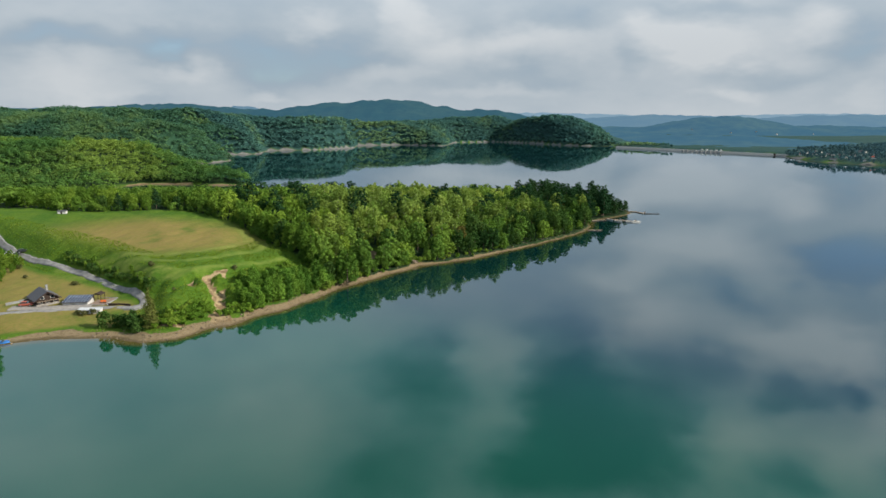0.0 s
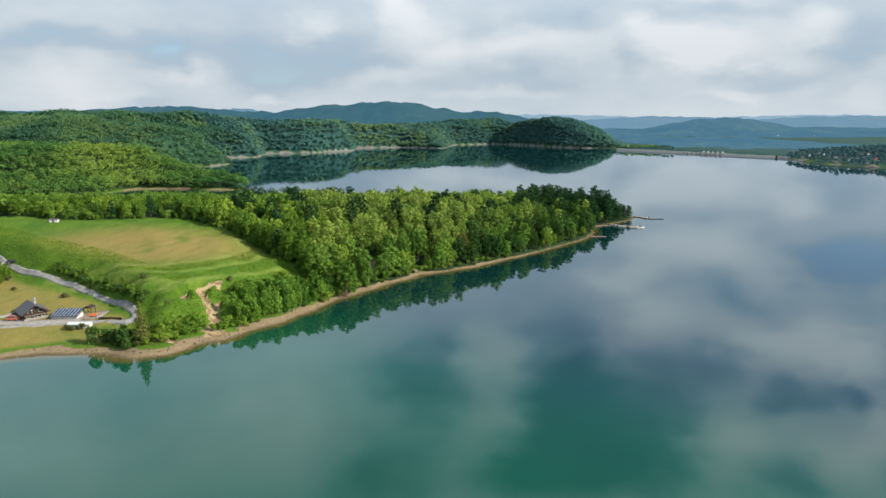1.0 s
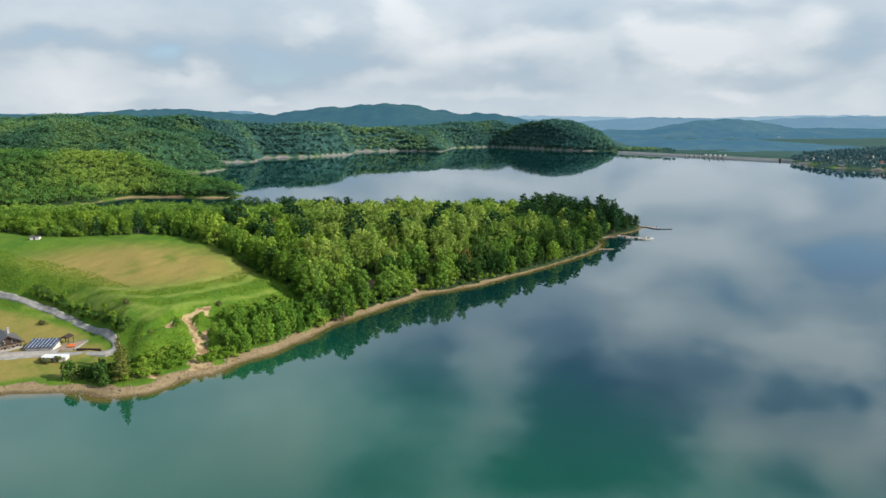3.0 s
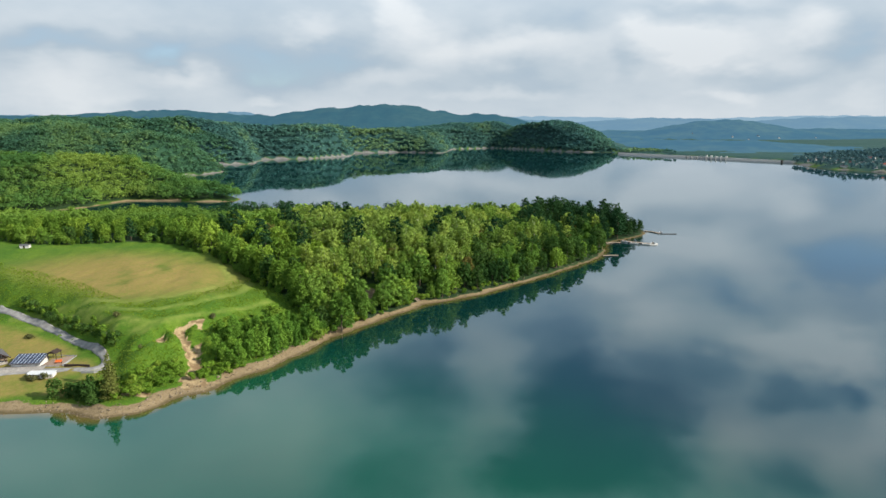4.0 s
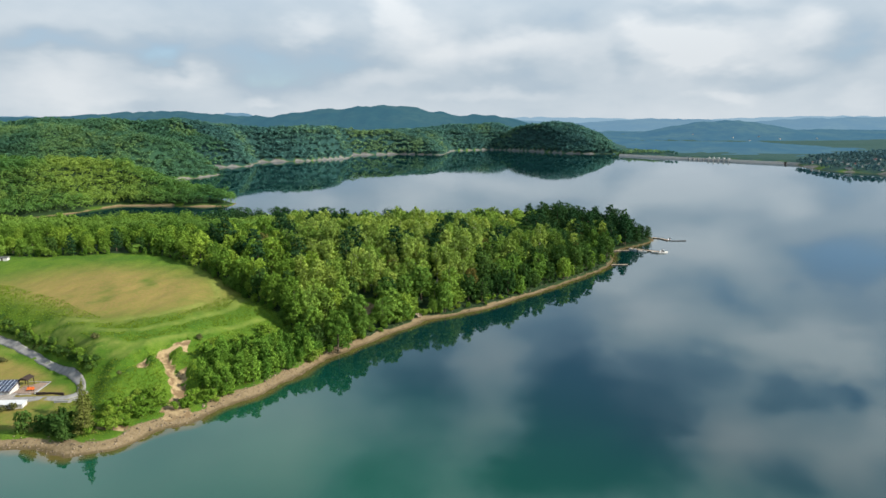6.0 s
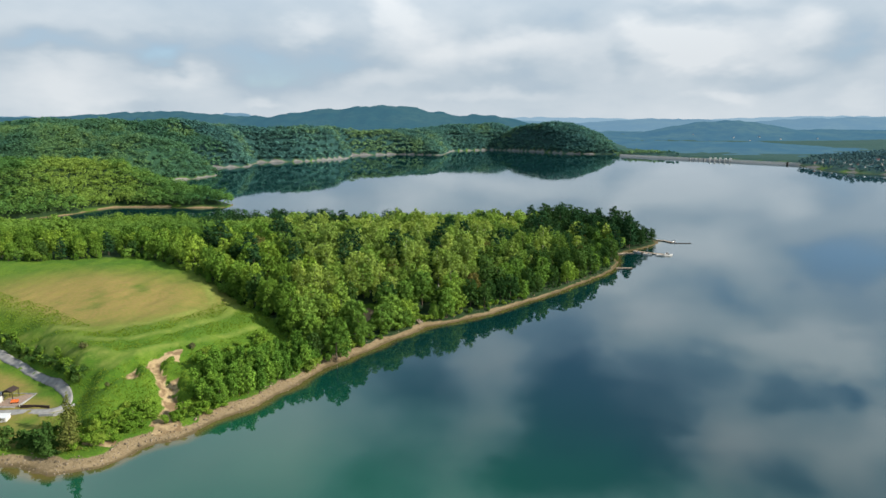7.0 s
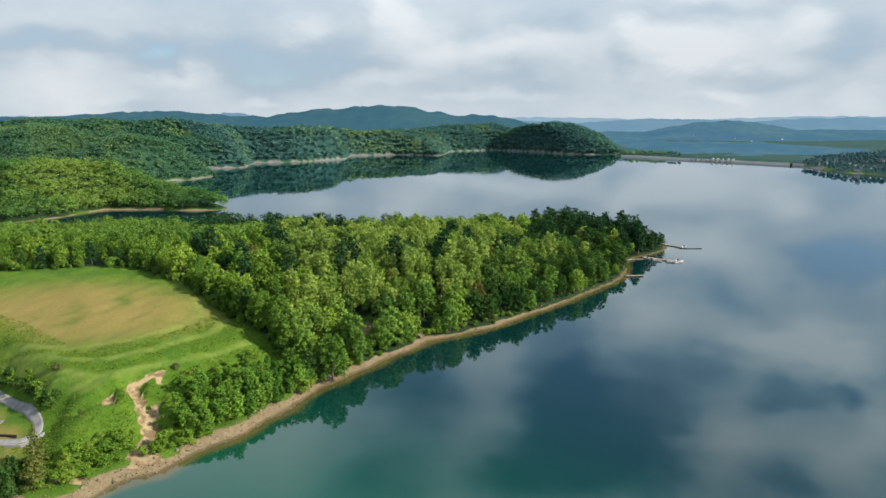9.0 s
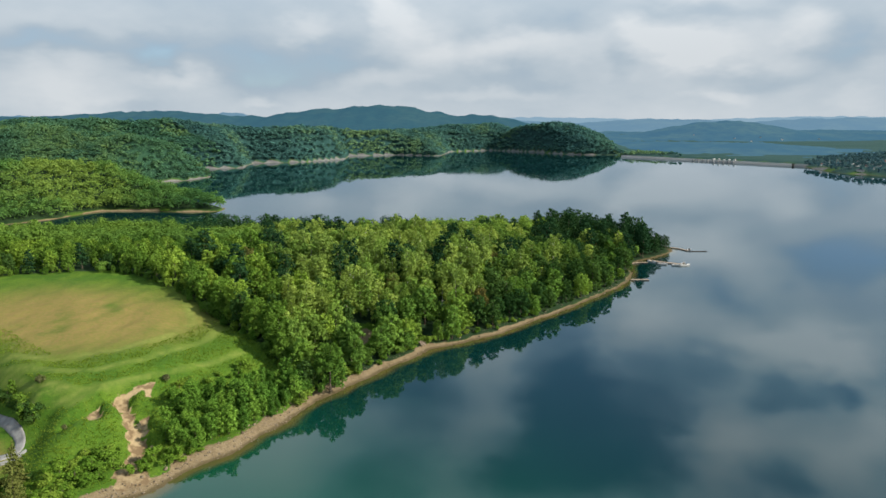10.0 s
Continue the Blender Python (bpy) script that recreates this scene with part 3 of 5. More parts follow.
wx, wy = np.concatenate([[-1200], gx[(gx > -1150) & (gx < 1350)][::2], [1400]]), np.concatenate([[-900], gy[(gy > -850) & (gy < 1700)][::2], [1720]])
WX, WY = np.meshgrid(wx, wy)
wi = np.arange(WX.size).reshape(WX.shape)
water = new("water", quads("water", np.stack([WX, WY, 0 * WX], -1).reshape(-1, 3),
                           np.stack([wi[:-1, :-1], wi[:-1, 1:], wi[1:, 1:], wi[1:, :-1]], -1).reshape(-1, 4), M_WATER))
add_attr(water.data, "shore", shore_distance(WX, WY).ravel())
tagged(water, "calm green reservoir lake water mirroring the cloudy sky", "water", kind="structure")


# ---------------------------------------------------------------- far backdrop
def far_range(name, label, y0, x0, x1, profile, depth, material, seed):
    """A distant range: a crest line of summed humps, with slopes towards and away from the lake."""
    xs = np.linspace(x0, x1, 160)
    crest = np.zeros_like(xs)
    if len(profile[0]) == 2:
        crest = np.convolve(np.pad(np.interp(xs, *zip(*profile)), 3, mode="edge"), (0.08, 0.12, 0.18, 0.24, 0.18, 0.12, 0.08), "valid")
    else:
        for cx, half, high in profile:
            crest = np.maximum(crest, high * np.exp(-np.abs((xs - cx) / half) ** 2.2))
    crest = crest + rolling(xs, 0 * xs, 110, seed) * 2.5 + rolling(xs, 0 * xs, 30, seed + 1) * 1.2
    rows = np.linspace(-1, 1, 21)
    fall = 1 - np.abs(rows) ** 1.6
    X, R = np.meshgrid(xs, rows)
    Z = np.maximum(crest[None, :] * fall[:, None] * (1 + 0.06 * rolling(X, R * depth, 140, seed + 2)) + 2.0 * rolling(X, R * depth, 45, seed + 3), -1)
    i = np.arange(X.size).reshape(X.shape)
    me = quads(name, np.stack([X, y0 + R * depth, Z], -1).reshape(-1, 3),
               np.stack([i[:-1, :-1], i[:-1, 1:], i[1:, 1:], i[1:, :-1]], -1).reshape(-1, 4), material, True)
    return tagged(new(name, me), label, "hills", kind="structure")


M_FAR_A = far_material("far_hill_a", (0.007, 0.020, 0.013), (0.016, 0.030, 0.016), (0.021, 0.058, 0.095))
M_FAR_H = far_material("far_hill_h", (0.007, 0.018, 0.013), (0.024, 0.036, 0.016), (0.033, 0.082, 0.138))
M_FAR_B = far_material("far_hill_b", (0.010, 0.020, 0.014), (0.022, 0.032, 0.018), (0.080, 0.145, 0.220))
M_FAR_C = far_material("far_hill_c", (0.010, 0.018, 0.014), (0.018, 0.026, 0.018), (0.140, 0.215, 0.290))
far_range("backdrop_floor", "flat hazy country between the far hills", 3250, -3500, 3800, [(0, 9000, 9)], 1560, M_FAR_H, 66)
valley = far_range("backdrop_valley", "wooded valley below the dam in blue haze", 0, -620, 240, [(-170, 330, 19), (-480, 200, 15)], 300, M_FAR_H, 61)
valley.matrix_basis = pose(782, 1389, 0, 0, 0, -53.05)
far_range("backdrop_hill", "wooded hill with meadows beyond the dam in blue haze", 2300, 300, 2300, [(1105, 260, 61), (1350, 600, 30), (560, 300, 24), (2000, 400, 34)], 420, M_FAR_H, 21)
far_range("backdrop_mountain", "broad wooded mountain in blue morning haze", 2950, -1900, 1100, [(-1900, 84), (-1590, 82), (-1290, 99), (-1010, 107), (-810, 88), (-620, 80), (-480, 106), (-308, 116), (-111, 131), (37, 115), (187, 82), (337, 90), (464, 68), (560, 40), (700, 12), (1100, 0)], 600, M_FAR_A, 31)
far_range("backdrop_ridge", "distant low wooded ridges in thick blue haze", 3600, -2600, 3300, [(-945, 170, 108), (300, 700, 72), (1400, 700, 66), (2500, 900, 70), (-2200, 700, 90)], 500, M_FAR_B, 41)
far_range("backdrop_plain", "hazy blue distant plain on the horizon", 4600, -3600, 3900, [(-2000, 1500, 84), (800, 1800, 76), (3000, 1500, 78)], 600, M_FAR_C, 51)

# ---------------------------------------------------------------- trees


def card_cloud(rng, lobes, n, size, outward=0.75, lift=0.15, loose=0.38):
    """Sprays of leaves as small blades over a group of rounded lobes (centre, radii)."""
    lobes = np.array(lobes, float)
    area = (lobes[:, 3] * lobes[:, 5]) + 0.3 * lobes[:, 3] ** 2
    k = rng.choice(len(lobes), n, p=area / area.sum())
    u = rng.normal(size=(n, 3))
    u[:, 2] = np.abs(u[:, 2]) * np.where(rng.random(n) < 0.72, 1, -1)
    u /= np.linalg.norm(u, axis=1)[:, None]
    at = lobes[k, :3] + lobes[k, 3:] * u * rng.uniform(0.50, 1.12, (n, 1))
    nrm = u * outward + (0, 0, lift) + rng.normal(size=(n, 3)) * loose
    nrm /= np.linalg.norm(nrm, axis=1)[:, None]
    t = np.cross(nrm, rng.normal(size=(n, 3)))
    t /= np.linalg.norm(t, axis=1)[:, None]
    b = np.cross(nrm, t)
    s = size * rng.uniform(0.55, 1.35, (n, 1))
    v = np.stack([at + t * s * 1.15, at - t * s * 0.5 + b * s * 0.8, at - t * s * 0.5 - b * s * 0.8], 1)
    return v.reshape(-1, 3)


def card_faces(n):
    return np.arange(n * 3).reshape(n, 3)


def trunk_mesh(rng, tall, thick, limbs, material):
    """A tapered, slightly bent trunk with limbs."""
    bm = bmesh.new()

    def tube(points, radii, sides):
        rings = []
        for p, r in zip(points, radii):
            rings.append([bm.verts.new((p[0] + r * math.cos(6.283 * i / sides), p[1] + r * math.sin(6.283 * i / sides), p[2])) for i in range(sides)])
        for lo, hi in zip(rings, rings[1:]):
            for i in range(sides):
                bm.faces.new((lo[i], lo[(i + 1) % sides], hi[(i + 1) % sides], hi[i]))
        bm.faces.new(rings[-1])

    bend = rng.uniform(-0.04, 0.04, 2) * tall
    spine = [(bend[0] * f * f, bend[1] * f * f, tall * f - 0.5 * (f == 0)) for f in (0, 0.12, 0.4, 0.7, 1.0)]
    tube(spine, [thick * 1.35, thick, thick * 0.75, thick * 0.45, thick * 0.12], 5)
    for i in range(limbs):
        f, a = rng.uniform(0.35, 0.8), rng.uniform(0, 6.28)
        base = Vector((bend[0] * f * f, bend[1] * f * f, tall * f))
        reach = tall * rng.uniform(0.12, 0.2)
        tip = base + Vector((math.cos(a) * reach, math.sin(a) * reach, reach * 0.8))
        tube([base, base.lerp(tip, 0.5) + Vector((0, 0, 0.1)), tip], [thick * 0.4, thick * 0.25, thick * 0.08], 3)
    me = bpy.data.meshes.new("trunk")
    bm.to_mesh(me)
    bm.free()
    me.materials.append(material)
    return me


def birch_lobes(rng, tall):
    w = tall * rng.uniform(0.19, 0.24)
    out = [(0, 0, tall * 0.50, w * 0.7, w * 0.7, tall * 0.36)]
    for i in range(20):
        a, f = i * 2.4 + rng.uniform(-0.5, 0.5), 0.14 + 0.78 * (i / 19) + rng.uniform(-0.05, 0.04)
        reach = w * math.sqrt(max(0.04, 1 - ((f - 0.46) / 0.52) ** 2)) * rng.uniform(0.5, 0.9)
        r = w * rng.uniform(0.28, 0.46)
        out.append((math.cos(a) * reach, math.sin(a) * reach, tall * f, r, r, tall * rng.uniform(0.06, 0.11)))
    return out


def broad_lobes(rng, tall):
    w = tall * rng.uniform(0.29, 0.36)
    out = [(0, 0, tall * 0.48, w * 0.72, w * 0.72, tall * 0.33)]
    for i in range(36):
        a, f = i * 2.4 + rng.uniform(-0.5, 0.5), 0.10 + 0.82 * (i / 35) + rng.uniform(-0.04, 0.04)
        reach = w * math.sqrt(max(0.05, 1 - ((f - 0.42) / 0.55) ** 2)) * rng.uniform(0.6, 0.95)
        r = w * rng.uniform(0.16, 0.30)
        out.append((math.cos(a) * reach, math.sin(a) * reach, tall * f, r, r, tall * rng.uniform(0.05, 0.10)))
    return out


def pine_lobes(rng, tall):
    w = tall * rng.uniform(0.21, 0.27)
    out = []
    for i in range(18):
        a, f = i * 2.4 + rng.uniform(-0.5, 0.5), 0.16 + 0.78 * (i / 17)
        wide = w * (1.08 - 0.55 * max(0.0, f - 0.5) / 0.45)
        out.append((math.cos(a) * wide * 0.5, math.sin(a) * wide * 0.5, tall * f, wide * rng.uniform(0.5, 0.7), wide * rng.uniform(0.5, 0.7), tall * rng.uniform(0.05, 0.08)))
    return out


def spruce_lobes(rng, tall):
    w = tall * 0.34
    out = []
    for f in np.linspace(0.08, 0.97, 15):
        reach = w * (1.03 - f) ** 0.65
        out.append((0, 0, tall * f, reach * 0.55, reach * 0.55, tall * 0.06))
        for _ in range(3):
            a = rng.uniform(0, 6.28)
            out.append((math.cos(a) * reach * 0.6, math.sin(a) * reach * 0.6, tall * f - reach * 0.15, reach * 0.42, reach * 0.42, tall * 0.028))
    return out


def shrub_lobes(rng, tall):
    w = tall * 0.55
    return [(*rng.uniform(-0.6, 0.6, 2) * w, tall * rng.uniform(0.3, 0.7), w * rng.uniform(0.4, 0.65), w * rng.uniform(0.4, 0.65), tall * rng.uniform(0.2, 0.32)) for _ in range(6)]


def make_tree(name, label, group, tall, lobes, n, size, leaves, bark, seed, category="tree", stem=0.016, limbs=5):
    """One tree as a thing: an empty at its foot with a trunk and a crown."""
    rng = np.random.default_rng(seed)
    root = tagged(new(name), label, category, group)
    trunk = new("trunk" if category == "tree" else "stem", trunk_mesh(rng, tall * 0.92, tall * stem, limbs, bark))
    trunk.parent = root
    crown = new("crown" if category == "tree" else "foliage", quads("crown", card_cloud(rng, lobes(rng, tall), n, size), card_faces(n), leaves))
    crown.parent = root
    return root


def scatter(region, box, spacing, seed, tries=30000):
    """Points at least spacing apart where region(x, y) allows, by throwing darts on a cell grid."""
    rng = np.random.default_rng(seed)
    x0, y0, x1, y1 = box
    xs, ys = rng.uniform(x0, x1, tries), rng.uniform(y0, y1, tries)
    ok = region(xs, ys)
    cells, out = {}, []
    for x, y in zip(xs[ok], ys[ok]):
        i, j = int(x // spacing), int(y // spacing)
        if all((x - a) ** 2 + (y - b) ** 2 > spacing ** 2 for di in (-1, 0, 1) for dj in (-1, 0, 1) for a, b in cells.get((i + di, j + dj), ())):
            cells.setdefault((i, j), []).append((x, y))
            out.append((x, y))
    return out


def at_tip(x, y):
    """Trees grow lower and lower towards the rocky tip of the point, and lower behind the meadow."""
    behind_meadow = 1 - 0.28 * float(smooth(np.array(-x), 75.0, 110.0) * smooth(np.array(y), 318.0, 335.0))
    return behind_meadow * float(np.interp(x + (y - 460) * 0.25, [100, 116, 130, 136, 141, 152], [1, 1.1, 0.98, 0.76, 0.50, 0.42]))


def plant(originals, places, seed, low=0.8, high=1.2, sink=0.1):
    """Copies of a few trees at the given places; the originals take the first ones."""
    rng = np.random.default_rng(seed)
    zs = height(np.array([p[0] for p in places]), np.array([p[1] for p in places]))
    for i, ((x, y), z) in enumerate(zip(places, zs)):
        s, turn = rng.uniform(low, high) * at_tip(x, y), rng.uniform(0, 6.28)
        m = Matrix.LocRotScale((x, y, z - sink), Euler((0, 0, turn)), (s * rng.uniform(0.9, 1.12), s * rng.uniform(0.9, 1.12), s))
        if i < len(originals):
            originals[i].matrix_basis = m
        else:
            copy_thing(originals[i % len(originals)], m)


def wood_on_point():
    near = lambda x, y: forest_mask(x, y, shore_distance(x, y))
    spots = scatter(near, (-200, 240, 155, 510), 4.5, 3, 60000)
    d = shore_distance(np.array([p[0] for p in spots]), np.array([p[1] for p in spots]))
    tip = scatter(lambda x, y: forest_mask(x, y, shore_distance(x, y)) & (x + (y - 400) * 0.9 > 66), (20, 330, 155, 510), 3.9, 8, 20000)
    taken = {(int(x // 3), int(y // 3)) for x, y in spots}
    spots += [p for p in tip if not any((int(p[0] // 3) + i, int(p[1] // 3) + j) in taken for i in (-1, 0, 1) for j in (-1, 0, 1))]
    d = shore_distance(np.array([p[0] for p in spots]), np.array([p[1] for p in spots]))
    kinds = {k: [] for k in ("birch", "aspen", "broad", "alder", "pine", "oak", "russet", "rest", "dark")}
    rng = np.random.default_rng(5)
    for (x, y), far in zip(spots, d):
        # dark kinds crowd the tip and stand in for cloud shade there
        tip_wood = x > 62 + (y - 414) * 0.2 and y > 416 + min(x - 66, 30) * 0.75 - max(0, x - 100) * 1.2
        half_dark = x > 38 + (y - 400) * 0.2
        back = y > 458 + (x + 100) * 0.22 and -135 < x < 0
        edge = x < -45 + 0.25 * (300 - y)
        if back and rng.random() < 0.85:
            kinds["dark" if y > 476 else "pine"].append((x, y))
        elif tip_wood and rng.random() < 0.95:
            kinds["oak" if rng.random() < 0.22 else "pine"].append((x, y))
        elif y > 345 and x < -85 and not back:
            kinds["rest" if y > 395 else "broad"].append((x, y))
        elif rng.random() < 0.05 and far > 20:
            kinds["pine"].append((x, y))
        # odd darkened oaks stand in for shaded gaps between crowns
        elif rng.random() < 0.05:
            kinds["oak"].append((x, y))
        elif rng.random() < 0.035 and far > 8:
            kinds["russet"].append((x, y))
        elif half_dark and rng.random() < 0.62:
            kinds["oak"].append((x, y))
        elif far < 17 and y < 420:
            kinds["alder"].append((x, y))
        elif not edge and y < 460 and rng.random() < 0.62:
            kinds["birch"].append((x, y))
        elif not edge and rng.random() < 0.7:
            kinds["aspen"].append((x, y))
        else:
            kinds["broad"].append((x, y))
    for k in ("birch", "aspen", "broad", "alder", "pine", "oak"):
        kinds[k].sort(key=lambda q: q[1])
        kinds["dark" if k in ("pine", "oak") else "rest"] += kinds[k][300:]
        kinds[k] = kinds[k][:300]
    return kinds


KINDS = wood_on_point()
birches = [make_tree("birch_tree", "slender birch with light green leaves in a dense wood", "birches on the point", 13, birch_lobes, 1400, 0.34, M_BIRCH, M_BIRCH_BARK, 100 + i, stem=0.010, limbs=3) for i in range(4)]
aspens = [make_tree("aspen_tree", "tall aspen with a full mid-green crown in a dense wood", "aspens on the point", 12.5, broad_lobes, 1500, 0.38, M_ASPEN, M_BARK, 150 + i, stem=0.012, limbs=3) for i in range(4)]
broads = [make_tree("broadleaf_tree", "broad deciduous tree with a dense green crown", "broadleaf trees on the point", 11, broad_lobes, 1500, 0.38, M_BROAD, M_BARK, 200 + i, limbs=3) for i in range(5)]
alders = [make_tree("alder_tree", "rounded alder leaning out over the sandy shore", "alders along the shore", 10, broad_lobes, 1500, 0.37, M_ALDER, M_BARK, 250 + i) for i in range(4)]
pines = [make_tree("pine_tree", "dark green pine at the wooded tip, darkened further for cloud shade", "pines on the point", 14, pine_lobes, 1000, 0.42, M_PINE, M_BARK, 300 + i, stem=0.013, limbs=3) for i in range(4)]
oaks = [make_tree("oak_tree", "oak at the point's tip, leaves darkened for cloud shade", "oaks on the point", 10.5, broad_lobes, 1200, 0.40, M_SHADED_OAK, M_BARK, 350 + i, limbs=3) for i in range(3)]
russets = [make_tree("russet_tree", "deciduous tree with brownish foliage among green ones", "russet trees on the point", 11, broad_lobes, 1400, 0.38, M_RUSSET, M_BARK, 400 + i) for i in range(2)]
plant(birches, KINDS["birch"], 11, 0.8, 1.2)
plant(aspens, KINDS["aspen"], 15, 0.75, 1.2)
plant(broads, KINDS["broad"], 12, 0.7, 1.2)
plant(alders, KINDS["alder"], 16, 0.65, 1.3)
plant(pines, KINDS["pine"], 13, 0.82, 1.2)
plant(oaks, KINDS["oak"], 18, 0.7, 1.15)
plant(russets, KINDS["russet"], 14, 0.7, 1.0)
giants = [make_tree("old_tree", "large old tree with a rounded dense green crown", "old trees at the wood's corner", 15, broad_lobes, 2800, 0.39, M_BROAD, M_BARK, 450 + i, stem=0.02) for i in range(2)]
plant(giants, [(-25.5, 265.5), (-33, 268), (-41, 276), (-34, 284), (-50, 285), (-43, 292), (-58, 296), (-4, 296), (38, 335)], 17, 0.75, 1.0)


# wood tinted lighter to paint in sun patches, and darker wood: middle, half widths, how much lighter
LIT_AND_DARK_WOOD = [(450, 1340, 60, 60, 0.5), (-60, 1420, 130, 60, 0.55), (-150, 1300, 40, 30, 0.3), (-450, 900, 90, 45, 0.45), (-310, 610, 70, 50, 0.35), (-280, 655, 120, 40, 0.2), (-180, 628, 26, 26, -0.5), (-500, 760, 120, 40, -0.2), (330, 1500, 90, 90, -0.08)]


def joined_wood(name, label, places, tall, n, size, material, seed, slim=(0.30, 0.42), outward=0.9, lift=0.5, loose=0.35):
    """A far wood as one mesh: every tree a small cloud of leaf sprays on its own lobes, over a stub of trunk."""
    rng = np.random.default_rng(seed)
    places = np.array(places)
    zs = height(places[:, 0], places[:, 1])
    stock = []
    for k in range(12):
        t = tall * (0.84 + 0.03 * k)
        w = t * rng.uniform(*slim)
        shape = [(0, 0, t * 0.55, w, w, t * 0.38)] + [(*rng.uniform(-0.6, 0.6, 2) * w, t * rng.uniform(0.55, 0.85), w * 0.5, w * 0.5, t * 0.14) for _ in range(3)]
        stock.append(card_cloud(rng, shape, n, size, outward, lift, loose))
    tint = np.clip(0.45 + 0.30 * rolling(places[:, 0], places[:, 1], 130, seed) + rng.normal(0, 0.10, len(places)) + sum(a * np.exp(-((places[:, 0] - cx) / rx) ** 2 - ((places[:, 1] - cy) / ry) ** 2) for cx, cy, rx, ry, a in LIT_AND_DARK_WOOD), 0, 1)
    out = np.empty((len(places), n * 3, 3), np.float32)
    for i, ((x, y), z) in enumerate(zip(places, zs)):
        a, s = rng.uniform(0, 6.28), rng.uniform(0.85, 1.2)
        c, sn = math.cos(a) * s, math.sin(a) * s
        v = stock[rng.integers(12)]
        out[i, :, 0], out[i, :, 1], out[i, :, 2] = x + v[:, 0] * c - v[:, 1] * sn, y + v[:, 0] * sn + v[:, 1] * c, z + v[:, 2] * s
    me = quads(name, out.reshape(-1, 3), card_faces(len(places) * n), material)
    add_attr(me, "tint", np.repeat(tint, n * 3))
    return tagged(new(name, me), label, "forest", kind="stuff")


def hill_region(near, far):
    def region(x, y):
        d = shore_distance(x, y)
        return (d > np.where(y > 1000, 5, 2.2)) & (on_point(x, y) < 0.5) & (y >= near) & (y < far) & (np.abs(x) < 0.78 * y + 40) & (x < 436)
    return region


joined_wood("wood_behind_meadow", "dense mixed wood behind the meadow", scatter(lambda x, y: forest_mask(x, y, shore_distance(x, y)) & (x < -195), (-430, 320, -195, 540), 5.4, 21, 20000), 8.2, 220, 0.60, M_WOOD_REST, 22)
joined_wood("wood_far_side", "dense mixed wood on the far side of the point", KINDS["rest"], 11, 420, 0.55, M_WOOD_REST, 30)
joined_wood("wood_back_of_point", "dark pine wood along the far shore of the point", KINDS["dark"], 14, 300, 0.62, M_WOOD_DARK, 31, (0.24, 0.32))
joined_wood("forest_headland", "sunlit yellow-green forest on the headland across the inlet", scatter(hill_region(520, 745), (-560, 520, -150, 745), 4.6, 23, 60000), 10.5, 150, 0.68, M_WOOD_NEAR, 24, (0.33, 0.44), 0.95, 0.8, 0.25)
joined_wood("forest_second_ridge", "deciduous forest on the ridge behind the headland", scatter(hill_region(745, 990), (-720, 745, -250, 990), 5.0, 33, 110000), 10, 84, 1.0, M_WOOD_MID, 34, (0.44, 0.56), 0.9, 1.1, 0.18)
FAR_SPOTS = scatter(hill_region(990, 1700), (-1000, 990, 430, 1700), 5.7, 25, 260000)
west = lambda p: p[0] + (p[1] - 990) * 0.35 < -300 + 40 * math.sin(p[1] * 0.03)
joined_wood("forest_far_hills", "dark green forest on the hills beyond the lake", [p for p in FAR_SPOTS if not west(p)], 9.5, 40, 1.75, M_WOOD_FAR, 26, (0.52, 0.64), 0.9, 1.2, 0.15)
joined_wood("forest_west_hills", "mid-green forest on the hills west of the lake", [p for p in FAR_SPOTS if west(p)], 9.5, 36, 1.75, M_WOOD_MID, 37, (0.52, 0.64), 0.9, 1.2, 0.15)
DAM_A, DAM_B = Vector((424, 1316)), Vector((612, 1066))
TOWN_SPOTS = scatter(lambda x, y: (shore_distance(x, y) > 12) & (shore_distance(x, y) < 150) & (y > 820), (590, 820, 830, 1090), 15, 71, 6000)[:75]
along_dam = lambda x, y: ((x - DAM_A.x) * 188 - (y - DAM_A.y) * 250) / 312.8
past_dam = lambda x, y: ((x - DAM_A.x) * 250 + (y - DAM_A.y) * 188) / 312.8
joined_wood("forest_valley", "woods in the valley below the dam, tinted blue for haze", scatter(lambda x, y: (past_dam(x, y) > 45) & (along_dam(x, y) > 330) & (x < 0.78 * y) & (shore_distance(x, y) > 12), (440, 1180, 1450, 1860), 9.0, 35, 40000), 8, 26, 1.6, M_WOOD_VALLEY, 36, (0.3, 0.42), 0.8)
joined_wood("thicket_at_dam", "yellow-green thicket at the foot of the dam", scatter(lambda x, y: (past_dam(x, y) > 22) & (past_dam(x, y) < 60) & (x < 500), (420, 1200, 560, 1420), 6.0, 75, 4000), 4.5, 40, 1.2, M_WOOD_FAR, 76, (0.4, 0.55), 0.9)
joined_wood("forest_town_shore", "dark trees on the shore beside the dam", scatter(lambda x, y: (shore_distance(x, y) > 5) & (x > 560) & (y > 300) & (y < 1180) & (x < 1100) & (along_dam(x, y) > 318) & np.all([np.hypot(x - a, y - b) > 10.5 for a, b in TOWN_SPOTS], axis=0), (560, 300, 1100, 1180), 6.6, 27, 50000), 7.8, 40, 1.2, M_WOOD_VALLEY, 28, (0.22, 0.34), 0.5)

